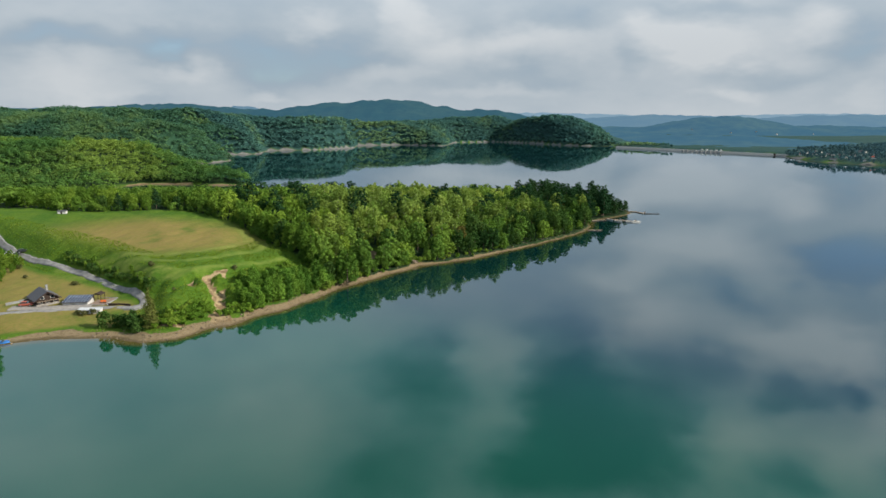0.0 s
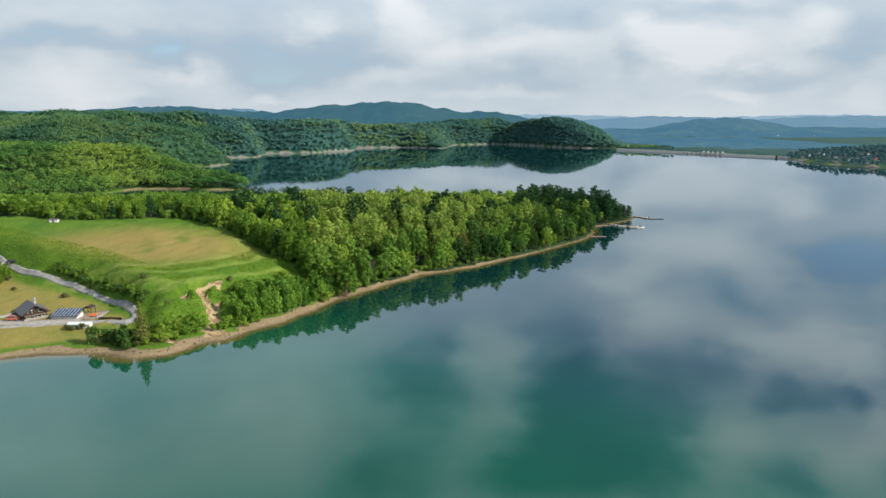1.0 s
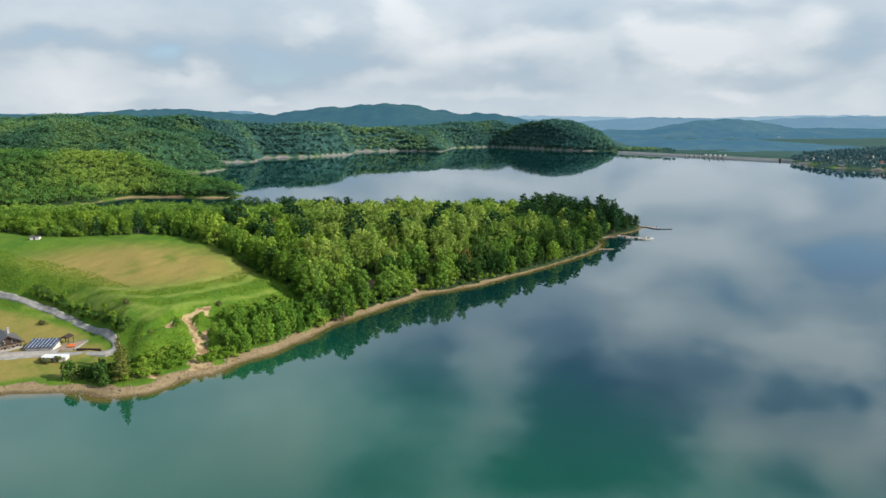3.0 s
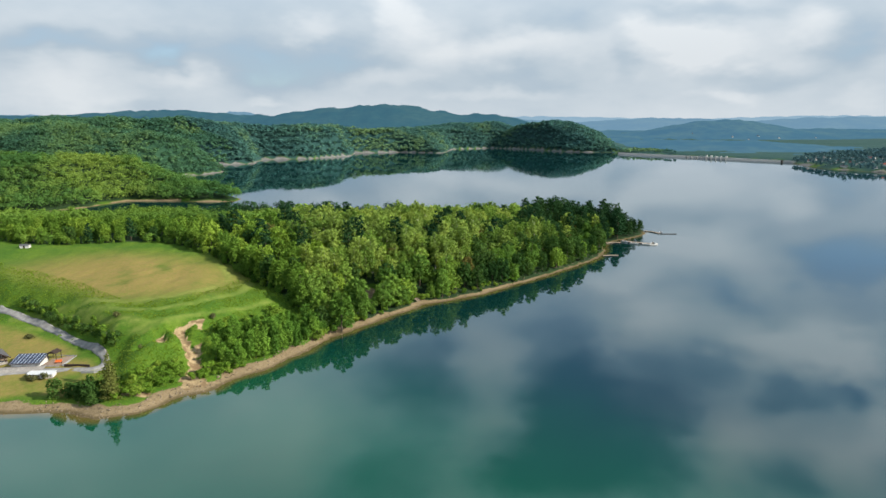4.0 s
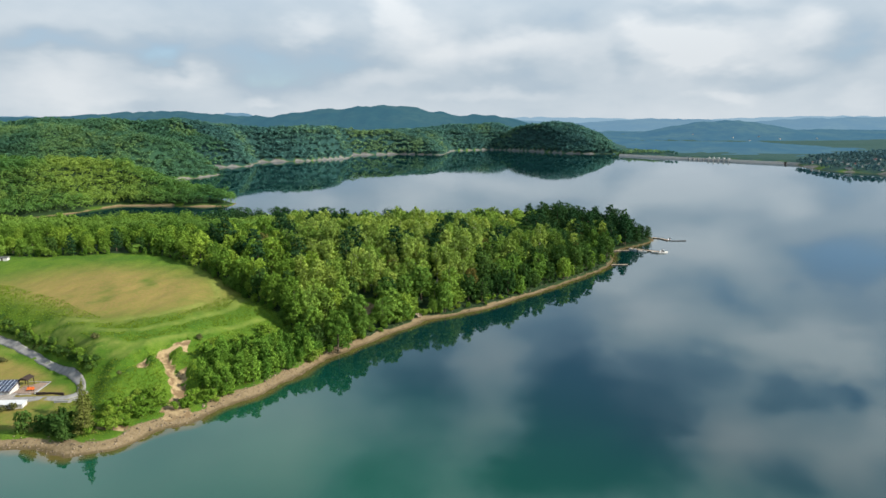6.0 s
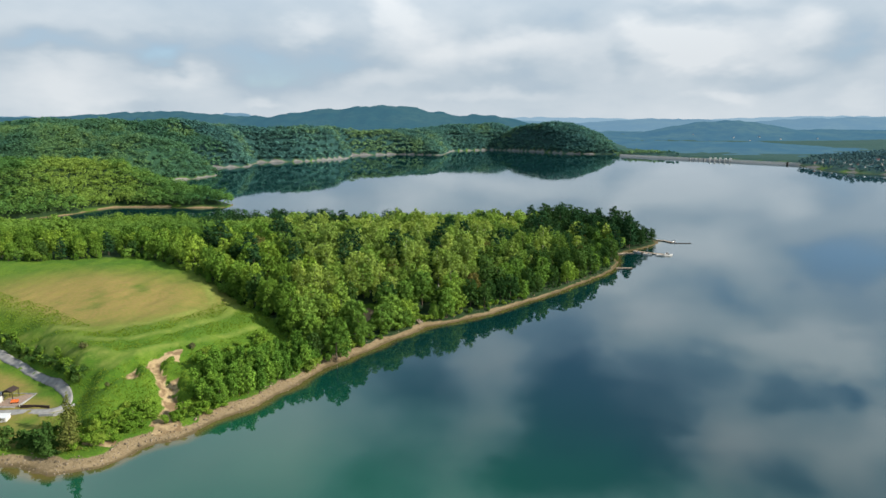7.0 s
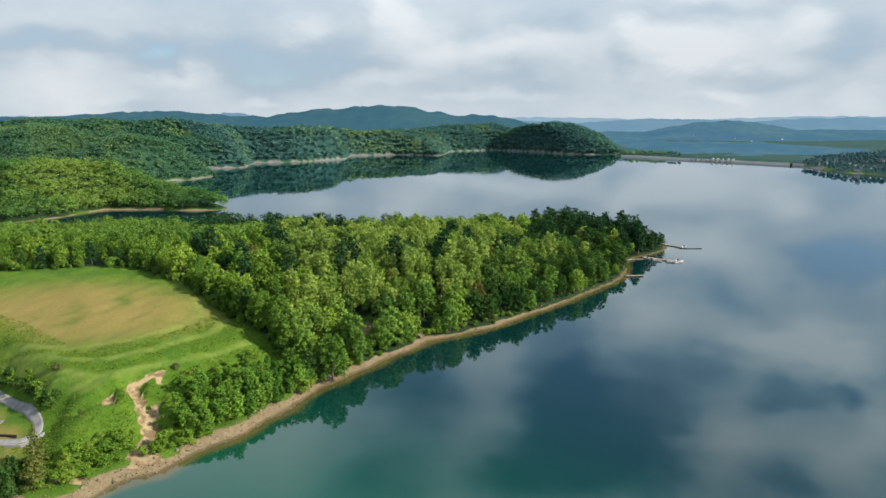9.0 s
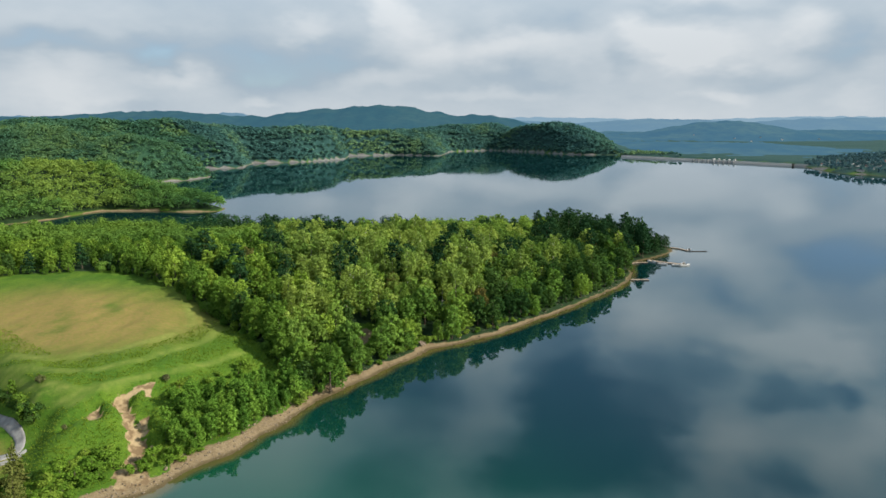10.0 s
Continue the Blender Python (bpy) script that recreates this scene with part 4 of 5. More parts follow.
# ---------------------------------------------------------------- shrubs and young trees


def inside(corners):
    def region(x, y):
        out = np.zeros(np.shape(x), bool)
        for (ax, ay), (bx, by) in zip(corners, corners[1:] + corners[:1]):
            out ^= ((ay > y) != (by > y)) & (x < ax + (y - ay) / ((by - ay) or 1e-9) * (bx - ax))
        return out
    return region


M_YOUNG = leaf_material("young_leaves", (0.050, 0.120, 0.019), (0.098, 0.205, 0.032), (0.155, 0.275, 0.040))
M_SPRUCE = leaf_material("spruce_needles", (0.085, 0.105, 0.030), (0.10, 0.12, 0.035), (0.09, 0.12, 0.04), 0.25)
M_DRYBUSH = leaf_material("dry_bush_leaves", (0.060, 0.070, 0.035), (0.08, 0.09, 0.04), (0.10, 0.11, 0.05), 0.3)

young = [make_tree("young_tree", "young green tree in a thicket above the sandy shore", "thicket beside the slip", 6.3, birch_lobes, 1050, 0.205, M_YOUNG, M_BARK, 500 + i, stem=0.012, limbs=3) for i in range(4)]
plant(young, scatter(inside([(-60, 234), (-60.5, 243), (-51, 253), (-42, 262), (-35, 268), (-31, 261), (-38, 249), (-45, 240), (-52, 231)]), (-62, 230, -30, 270), 2.0, 41), 42, 0.7, 1.25)

shrubs = [make_tree("shrub", "bright green leafy shrub on the grassy bank", "shrubs on the bank", 2.6, shrub_lobes, 420, 0.21, M_SHRUB, M_BARK, 600 + i, "shrub", 0.02, 3) for i in range(4)]
spots = scatter(inside([(-93, 212), (-80, 209), (-72, 213), (-66, 222), (-67, 229), (-72, 226), (-78, 219), (-92, 220)]), (-95, 205, -64, 230), 1.9, 43)
below_lane, spots = [p for p in spots if p[0] < -79], [p for p in spots if p[0] >= -79]
spots += scatter(inside([(-63, 222), (-56, 225), (-50, 232), (-54, 233), (-60, 230)]), (-64, 220, -48, 234), 2.0, 44)
spots += scatter(inside([(-66, 249), (-60, 246), (-52, 254), (-44, 263), (-48, 268), (-56, 258)]), (-68, 244, -42, 270), 2.6, 45)
shore_band = scatter(lambda x, y: (np.abs(shore_distance(x, y) - 4.2) < 1.5) & (x > -36), (-36, 245, 115, 400), 2.6, 46)
spots += [p for p in shore_band if p[0] < 48]
plant(shrubs, spots[:290], 47, 0.5, 1.25)
# shade under the trees is put into these leaves' colour
shade_shrubs = [make_tree("shade_shrub", "shrub under the trees at the shore, leaves darkened for shade", "shrubs under the trees", 2.4, shrub_lobes, 320, 0.23, M_SHADED_OAK, M_BARK, 630 + i, "shrub", 0.02, 3) for i in range(2)]
plant(shade_shrubs, below_lane + [p for p in shore_band if p[0] >= 48], 57, 0.5, 1.1)

hedge = [make_tree("hedge_bush", "dense green bush on the bank above the lane", "bushes along the lane", 4.2, (shrub_lobes, birch_lobes, shrub_lobes, birch_lobes)[i], 600, 0.25, (M_SHADED_OAK, M_BROAD, M_SHADED_OAK, M_ALDER)[i], M_BARK, 640 + i, "bush", 0.02, 4) for i in range(4)]
lane_side = []
rng_h = np.random.default_rng(48)
for f in np.linspace(0, 1, 66):
    x, y = np.interp(f, [0, 0.15, 0.4, 0.6, 0.85, 1], [-90.2, -96, -109, -117.5, -128, -134]), np.interp(f, [0, 0.15, 0.4, 0.6, 0.85, 1], [236.2, 241.6, 251.5, 257.2, 263.6, 267])
    lane_side.append((x + rng_h.uniform(-1, 1) + 0.4, y + rng_h.uniform(-0.3, 2.4)))
plant(hedge, lane_side, 49, 0.45, 1.1)

lone = [make_tree("field_bush", "small dark bush standing alone in the grass", "lone bushes", 2.2, shrub_lobes, 240, 0.24, M_DRYBUSH, M_BARK, 660 + i, "bush", 0.02, 3) for i in range(2)]
plant(lone, [(-65.0, 252.4), (-93.2, 246.8), (-121.4, 249.5), (-122.6, 250.0), (-143, 256), (-151, 266), (-79.5, 231), (-107, 222.2), (-105, 222), (-102.5, 222.3)], 51, 0.6, 1.1)
left_shrubs = [make_tree("garden_shrub", "tall bright green shrub at the edge of the lawn", "shrubs at the lawn's edge", 8.5, birch_lobes, 900, 0.32, M_SHRUB, M_BARK, 680 + i, "shrub", 0.015, 3) for i in range(2)]
plant(left_shrubs, scatter(inside([(-170, 245), (-148, 248), (-152, 270), (-162, 276), (-185, 268)]), (-190, 240, -145, 280), 2.8, 52), 53, 0.6, 1.2)

fringe = [make_tree("edge_tree", "low leafy tree with branches down to the grass", "low trees at the wood's edge", 4.4, (broad_lobes, shrub_lobes, broad_lobes)[i], 620, 0.27, (M_BROAD, M_ALDER, M_YOUNG)[i], M_BARK, 690 + i, stem=0.02, limbs=3) for i in range(3)]
rim = scatter(lambda x, y: (np.abs(y - (327.5 + 3 * np.sin(x * 0.09) + np.maximum(0, -150 - x) * 0.15)) < 1.6) & ((x < -126) | (x > -118)), (-185, 318, -106, 336), 2.7, 58, 6000)
rim += scatter(lambda x, y: np.abs(x - np.interp(y, [262, 276, 288, 299, 314, 328], [-32.5, -44.5, -57.5, -70, -85, -105])) < 1.2, (-108, 262, -30, 328), 3.2, 59, 9000)
plant(fringe, rim, 60, 0.6, 1.25)

spruces = [make_tree("spruce_tree", "tall brownish green spruce beside the lane's end", "spruces by the lane", 12.5, spruce_lobes, 1500, 0.32, M_SPRUCE, M_BARK, 700 + i, stem=0.014, limbs=0) for i in range(2)]
plant(spruces, [(-79.3, 211.2), (-82.5, 217.5)], 54, 0.75, 0.95)
# dark leaves paint the shade beside the spruces
shade_trees = [make_tree("alder_tree", "rounded alder over the sandy shore, leaves darkened for shade", "alders along the shore", 5.5, broad_lobes, 620, 0.34, M_SHADED_OAK, M_BARK, 720 + i) for i in range(2)]
plant(shade_trees, [(-85, 210.5), (-88, 212), (-91, 213.5), (-83, 208.6), (-94.5, 213.0), (-87, 216)], 55, 0.7, 1.15)
beach_trees = [make_tree("beach_tree", "tall dark green tree beside the sandy beach", "trees beside the beach", 13, broad_lobes, 1500, 0.42, M_ALDER, M_BARK, 740)]
plant(beach_trees, [(-128.5, 209.0), (-133, 208.0), (-138.5, 208.5)], 56, 0.85, 1.0)

# ---------------------------------------------------------------- shapes for built things


def box(bm, x0, x1, y0, y1, z0, z1, bevel=0.0):
    made = bmesh.ops.create_cube(bm, size=1.0, matrix=Matrix.Translation(((x0 + x1) / 2, (y0 + y1) / 2, (z0 + z1) / 2)) @ Matrix.Diagonal((x1 - x0, y1 - y0, z1 - z0, 1)))
    if bevel:
        edges = list({e for v in made["verts"] for e in v.link_edges})
        bmesh.ops.bevel(bm, geom=edges, offset=bevel, segments=1, affect="EDGES")
    return bm


def boxes(*rows, bevel=0.0):
    bm = bmesh.new()
    for r in rows:
        box(bm, *r, bevel=bevel)
    return bm


def prism(profile, y0, y1):
    """A profile of (x, z) points drawn out along y."""
    bm = bmesh.new()
    a = [bm.verts.new((x, y0, z)) for x, z in profile]
    b = [bm.verts.new((x, y1, z)) for x, z in profile]
    bm.faces.new(a)
    bm.faces.new(b[::-1])
    n = len(a)
    for i in range(n):
        bm.faces.new((a[i], b[i], b[(i + 1) % n], a[(i + 1) % n]))
    bmesh.ops.recalc_face_normals(bm, faces=bm.faces)
    return bm


def tube(points, radius, sides=8):
    bm = bmesh.new()
    rings = []
    pts = [Vector(p) for p in points]
    for i, p in enumerate(pts):
        way = (pts[min(i + 1, len(pts) - 1)] - pts[max(i - 1, 0)]).normalized()
        turn = way.to_track_quat("Z", "Y").to_matrix()
        rings.append([bm.verts.new(p + turn @ Vector((radius * math.cos(6.283 * k / sides), radius * math.sin(6.283 * k / sides), 0))) for k in range(sides)])
    for lo, hi in zip(rings, rings[1:]):
        for k in range(sides):
            bm.faces.new((lo[k], lo[(k + 1) % sides], hi[(k + 1) % sides], hi[k]))
    bm.faces.new(rings[0][::-1])
    bm.faces.new(rings[-1])
    return bm


def thing(name, label, category, m, group="", kind=""):
    ob = tagged(new(name), label, category, group, kind)
    ob.matrix_basis = m
    return ob


def at_ground(x, y, rz=0, lift=0.0):
    return pose(x, y, ground_z(x, y) + lift, 0, 0, rz)


M_DARKWOOD = plain("dark_timber", (0.030, 0.018, 0.013), 0.8, vary=0.35)
M_ROOF = plain("grey_roof_sheets", (0.070, 0.066, 0.072), 0.6, vary=0.15)
M_WHITE = plain("white_render", (0.44, 0.43, 0.41), 0.85, vary=0.10)
M_STONE = plain("paving", (0.23, 0.21, 0.19), 0.9, vary=0.25, scale=1.5)
M_CONCRETE = plain("weathered_concrete", (0.22, 0.22, 0.215), 0.9, vary=0.25, scale=0.8)
M_ASPHALT = plain("lane_surface", (0.185, 0.178, 0.170), 0.95, vary=0.25, scale=0.6)
M_PANEL = plain("solar_cells", (0.012, 0.018, 0.045), 0.25, vary=0.2, specular=0.6)
M_ALU = plain("aluminium", (0.55, 0.56, 0.58), 0.35, 0.9, vary=0.1)
M_TIMBER = plain("weathered_timber", (0.26, 0.20, 0.145), 0.85, vary=0.35)
M_BRICKRED = plain("red_roof_tiles", (0.32, 0.085, 0.055), 0.8, vary=0.25)
M_BROWNROOF = plain("brown_roof_tiles", (0.14, 0.095, 0.075), 0.8, vary=0.25)
M_BLUE = plain("blue_hull", (0.04, 0.16, 0.42), 0.35, vary=0.1)
M_BLACK = plain("black_paint", (0.015, 0.016, 0.018), 0.3, vary=0.2, specular=0.5)
M_SILVER = plain("silver_paint", (0.55, 0.55, 0.56), 0.3, 0.3, vary=0.08)
M_TYRE = plain("rubber", (0.02, 0.02, 0.02), 0.9)
M_ORANGE = plain("orange_plastic", (0.55, 0.13, 0.03), 0.6)


def glass_material():
    g = Graph("window_glass")
    return g.surface((0.02, 0.028, 0.035), 0.06, 0, None, 0.7)


M_GLASS = glass_material()

# ---------------------------------------------------------------- the lane
LANE = [(-140, 217), (-131, 221), (-124, 223.7), (-115.5, 225.6), (-107, 227.2), (-98, 227.2), (-92, 227.0), (-89.6, 229.6), (-91.4, 234.5), (-95, 238),
        (-101, 242.6), (-108, 247.6), (-115, 253), (-123, 258.4), (-130, 262.4), (-137.5, 266.2), (-145, 270.2), (-155, 276), (-164.5, 283), (-174, 291.5), (-184, 302)]


def ribbon(line, wide, lift, step=1.0):
    """A strip of ground cover laid along a smooth line, with a small edge down to the earth."""
    pts = np.array(line, float)
    for _ in range(3):
        q, r = pts[:-1] * 0.75 + pts[1:] * 0.25, pts[:-1] * 0.25 + pts[1:] * 0.75
        pts = np.vstack([pts[:1], np.stack([q, r], 1).reshape(-1, 2), pts[-1:]])
    way = np.gradient(pts, axis=0)
    way /= np.linalg.norm(way, axis=1)[:, None] + 1e-9
    side = np.stack([-way[:, 1], way[:, 0]], 1)
    rows, across = [], [-0.52, -0.5, -0.25, 0, 0.25, 0.5, 0.52]
    for f in across:
        q = pts + side * wide * f
        z = height(q[:, 0], q[:, 1]) + (lift if abs(f) < 0.51 else -0.5)
        rows.append(np.column_stack([q, z]))
    v = np.stack(rows, 1)
    i = np.arange(v.shape[0] * v.shape[1]).reshape(v.shape[:2])
    return v.reshape(-1, 3), np.stack([i[:-1, :-1], i[:-1, 1:], i[1:, 1:], i[1:, :-1]], -1).reshape(-1, 4)


lane = new("road", quads("road", *ribbon(LANE, 2.1, 0.22), M_ASPHALT, True))
tagged(lane, "narrow pale grey paved lane curving past the chalet", "road", kind="structure")
yard = new("pavement", quads("pavement", *ribbon([(-131, 226.2), (-122, 226.6), (-114, 227.6), (-106, 229)], 3.6, 0.27), M_STONE, True))
tagged(yard, "paved yard in front of the chalet", "pavement", kind="structure")

# ---------------------------------------------------------------- the chalet and its outbuildings


def window(parent, x, z, wide, high, y, name="window"):
    w = part(name, boxes((x - wide / 2, x + wide / 2, y - 0.05, y + 0.02, z, z + 0.08), (x - wide / 2, x + wide / 2, y - 0.05, y + 0.02, z + high - 0.08, z + high),
                         (x - wide / 2, x - wide / 2 + 0.08, y - 0.05, y + 0.02, z + 0.08, z + high - 0.08), (x + wide / 2 - 0.08, x + wide / 2, y - 0.05, y + 0.02, z + 0.08, z + high - 0.08)), M_WHITE, parent)
    part("pane", boxes((x - wide / 2 + 0.08, x + wide / 2 - 0.08, y - 0.02, y, z + 0.08, z + high - 0.08)), M_GLASS, w)
    return w


def chalet():
    """A low timber chalet with a broad grey gable roof, its gable and balcony towards the lake."""
    root = thing("chalet", "dark timber chalet with a broad grey gable roof", "house", at_ground(-123.4, 232.6, 44, 0.1))
    W, D, E, A = 3.3, 3.9, 2.3, 4.5
    part("plinth", boxes((-W - 0.1, W + 0.1, -D - 0.1, D + 0.1, -1.2, 0.35)), M_STONE, root)
    part("wall", prism([(-W, 0.35), (W, 0.35), (W, E), (0, A - 0.3), (-W, E)], -D, D), M_DARKWOOD, root)
    over = 0.8
    for side in (-1, 1):
        x1 = side * (W + over)
        z1 = E - over * (A - E) / W
        part("roof", prism([(0, A), (x1, z1), (x1, z1 - 0.22), (0, A - 0.22)], -D - 0.8, D + 0.7), M_ROOF, root)
        part("fascia", prism([(0, A + 0.04), (x1, z1 + 0.04), (x1, z1 - 0.3), (0, A - 0.3)], -D - 0.92, -D - 0.81), M_DARKWOOD, root)
    deck = part("balcony", boxes((-W, W, -D - 1.1, -D - 0.01, 1.35, 1.5)), M_TIMBER, root)
    part("rail", boxes((-W, W, -D - 1.12, -D - 1.04, 2.2, 2.3), (-W, W, -D - 1.12, -D - 1.04, 1.5, 1.62)), M_DARKWOOD, deck)
    for i in range(9):
        part("baluster", boxes((-W + 0.82 * i - 0.04, -W + 0.82 * i + 0.04, -D - 1.11, -D - 1.05, 1.62, 2.2)), M_DARKWOOD, deck)
    for x in (-2.1, 0, 2.1):
        window(root, x, 0.5, 1.2, 0.8, -D - 0.02)
    for x in (-1.5, 1.5):
        window(root, x, 1.9, 1.2, 1.1, -D - 0.02)
    part("chimney", boxes((1.0, 1.6, 0.8, 1.4, 3.2, 5.4), (0.92, 1.68, 0.72, 1.48, 5.4, 5.5)), M_CONCRETE, root)
    part("door", boxes((W - 0.01, W + 0.05, -1.0, 0.0, 0.35, 2.3)), M_TIMBER, root)


def solar_annex():
    """A low white garage whose roof is covered with solar panels, tilted to the lake."""
    root = thing("garage", "low white garage with a roof full of solar panels", "garage", at_ground(-111.8, 231.8, 2, -0.45))
    W, D = 4.0, 2.4
    part("wall", prism([(-D, -0.8), (D, -0.8), (D, 2.6), (-D, 1.6)], -W, W), M_WHITE, root).rotation_euler = (0, 0, radians(90))
    roof = part("roof", prism([(-D - 0.5, 1.6), (D + 0.3, 2.78), (D + 0.3, 2.62), (-D - 0.5, 1.44)], -W - 0.3, W + 0.3), M_ROOF, root)
    roof.rotation_euler = (0, 0, radians(90))
    tilt = math.atan2(1.18, 2 * D + 0.8)
    for i in range(8):
        for j in range(2):
            x = -W + 0.5 + i * 1.0
            y = -D - 0.4 + 1.35 + j * 2.55
            cell = part("solar_panel", boxes((-0.36, 0.36, -1.22, 1.22, 0.0, 0.05)), M_PANEL, root)
            cell.matrix_basis = Matrix.Translation((x, y, 1.66 + (y + D + 0.5) * math.tan(tilt))) @ pose(0, 0, 0, math.degrees(tilt))
            part("panel_frame", boxes((-0.46, -0.36, -1.25, 1.25, -0.02, 0.06), (0.36, 0.46, -1.25, 1.25, -0.02, 0.06)), M_ALU, cell)
    part("garage_door", boxes((-3.6, -1.0, -D - 0.06, -D - 0.005, -0.2, 1.35)), M_SILVER, root)
    part("garage_door", boxes((0.2, 2.8, -D - 0.06, -D - 0.005, -0.2, 1.35)), M_SILVER, root)


def terrace():
    root = thing("terrace", "brown paved terrace with a low white edging wall", "terrace", at_ground(-104.4, 233.6, -4, 0.0))
    part("slab", boxes((-2.9, 2.9, -3.4, 3.4, -1.0, 0.25)), plain("terrace_boards", (0.22, 0.155, 0.115), 0.85), root)
    part("edging", boxes((-3.1, 3.1, 3.4, 3.6, -1.0, 0.55), (2.9, 3.1, -3.4, 3.4, -1.0, 0.5)), M_CONCRETE, root)
    for x in (-2.5, -1.3, -0.1, 1.1):
        part("step", boxes((x, x + 1.1, -4.0, -3.42, -0.8, 0.1)), M_STONE, root)
    pergola = thing("pergola", "small dark timber pergola on the terrace", "pergola", at_ground(-106.2, 234.6, -4, 0.25))
    for x in (-1.2, 1.2):
        for y in (-1.2, 1.2):
            part("post", boxes((x - 0.07, x + 0.07, y - 0.07, y + 0.07, 0, 2.2)), M_DARKWOOD, pergola)
    part("roof", prism([(-1.5, 2.2), (1.5, 2.2), (0, 2.9)], -1.5, 1.5), M_DARKWOOD, pergola)
    bench = thing("garden_bench", "orange cushioned garden bench on the terrace", "bench", at_ground(-103.6, 231.6, 10, 0.25))
    part("seat", boxes((-0.9, 0.9, -0.3, 0.3, 0.35, 0.5), bevel=0.03), M_ORANGE, bench)
    part("backrest", boxes((-0.9, 0.9, 0.3, 0.42, 0.35, 0.95), bevel=0.03), M_ORANGE, bench)
    for x in (-0.8, 0.8):
        part("leg", boxes((x - 0.05, x + 0.05, -0.25, 0.35, 0, 0.35)), M_DARKWOOD, bench)


def white_shed():
    root = thing("shed", "long low white shed beside the lane", "shed", at_ground(-104.2, 224.0, 0, 0.0))
    part("wall", boxes((-3.5, 3.5, -1.0, 1.0, -0.8, 1.0)), M_WHITE, root)
    part("roof", prism([(-1.2, 1.0), (1.2, 1.2), (1.2, 1.3), (-1.2, 1.1)], -3.65, 3.65), plain("white_sheet_roof", (0.42, 0.42, 0.42), 0.6, vary=0.08), root).rotation_euler = (0, 0, radians(90))
    for i in range(5):
        part("batten", boxes((-3.0 + 1.5 * i - 0.04, -3.0 + 1.5 * i + 0.04, -1.05, -1.0, -0.5, 1.2)), M_TIMBER, root)


def low_wall(name, label, line, high, thick, material):
    """A garden wall along a line of points, one block to each stretch."""
    root = thing(name, label, "wall", pose(0, 0, 0))
    for (ax, ay), (bx, by) in zip(line, line[1:]):
        long = math.hypot(bx - ax, by - ay)
        seg = part("wall_block", boxes((-long / 2, long / 2, -thick / 2, thick / 2, -0.8, high)), material, root)
        seg.matrix_basis = pose((ax + bx) / 2, (ay + by) / 2, ground_z((ax + bx) / 2, (ay + by) / 2), 0, 0, math.degrees(math.atan2(by - ay, bx - ax)))


chalet()
solar_annex()
terrace()
white_shed()
low_wall("garden_wall", "pale stone retaining wall behind the chalet's yard", [(-134, 229), (-131, 231.5), (-128.5, 234.5), (-126, 237)], 0.8, 0.4, M_CONCRETE)
low_wall("retaining_wall", "dark timber retaining wall along the drive", [(-101, 229.6), (-97, 229.4), (-93.5, 228.9)], 0.7, 0.3, M_DARKWOOD)
low_wall("lane_wall", "white kerb wall at the end of the lane", [(-94, 225.2), (-90.5, 225.2), (-88.2, 227.2), (-87.9, 230.0)], 0.6, 0.3, M_CONCRETE)


def car(x, y, rz, paint, label):
    """A small parked hatchback."""
    root = thing("car", label, "car", at_ground(x, y, rz, 0.25), "parked cars")
    bm = prism([(-2.05, 0.35), (-2.1, 0.75), (-1.95, 0.95), (-1.0, 1.02), (1.15, 1.02), (1.95, 0.85), (2.1, 0.6), (2.05, 0.35)], -0.86, 0.86)
    bmesh.ops.bevel(bm, geom=list(bm.edges), offset=0.06, segments=1, affect="EDGES")
    part("body", bm, paint, root)
    cab = prism([(-1.75, 1.0), (-1.35, 1.46), (0.35, 1.48), (1.15, 1.0)], -0.72, 0.72)
    part("cabin", cab, M_GLASS, root)
    part("roof", boxes((-1.32, 0.33, -0.70, 0.70, 1.46, 1.52), bevel=0.02), paint, root)
    for cx in (-1.3, 1.3):
        for cy in (-0.80, 0.80):
            w = part("tyre", tube([(cx, cy - 0.11, 0.32), (cx, cy + 0.11, 0.32)], 0.32, 12), M_TYRE, root)
            part("rim", tube([(cx, cy - 0.12, 0.32), (cx, cy + 0.12, 0.32)], 0.19, 10), M_ALU, w)


car(-157.5, 279.5, 35, M_BLACK, "dark parked hatchback on the lane's verge")
car(-163.0, 280.0, 38, M_WHITE, "white parked car on the lane's verge")
car(-126.8, 228.2, 10, M_BRICKRED, "red parked car in the chalet's yard")

hut = thing("hut", "small white cabin at the back edge of the meadow", "cabin", at_ground(-161.5, 318.5, 8) @ Matrix.Diagonal((0.75, 0.75, 0.6, 1)))
part("wall", boxes((-2.3, 2.3, -1.5, 1.5, -0.4, 1.9)), M_WHITE, hut)
part("roof", prism([(-1.8, 1.85), (1.8, 1.85), (0, 2.55)], -2.6, 2.6), M_ROOF, hut).rotation_euler = (0, 0, radians(90))
part("door", boxes((-0.5, 0.4, -1.56, -1.505, -0.1, 1.7)), M_DARKWOOD, hut)

# ---------------------------------------------------------------- boats and jetties


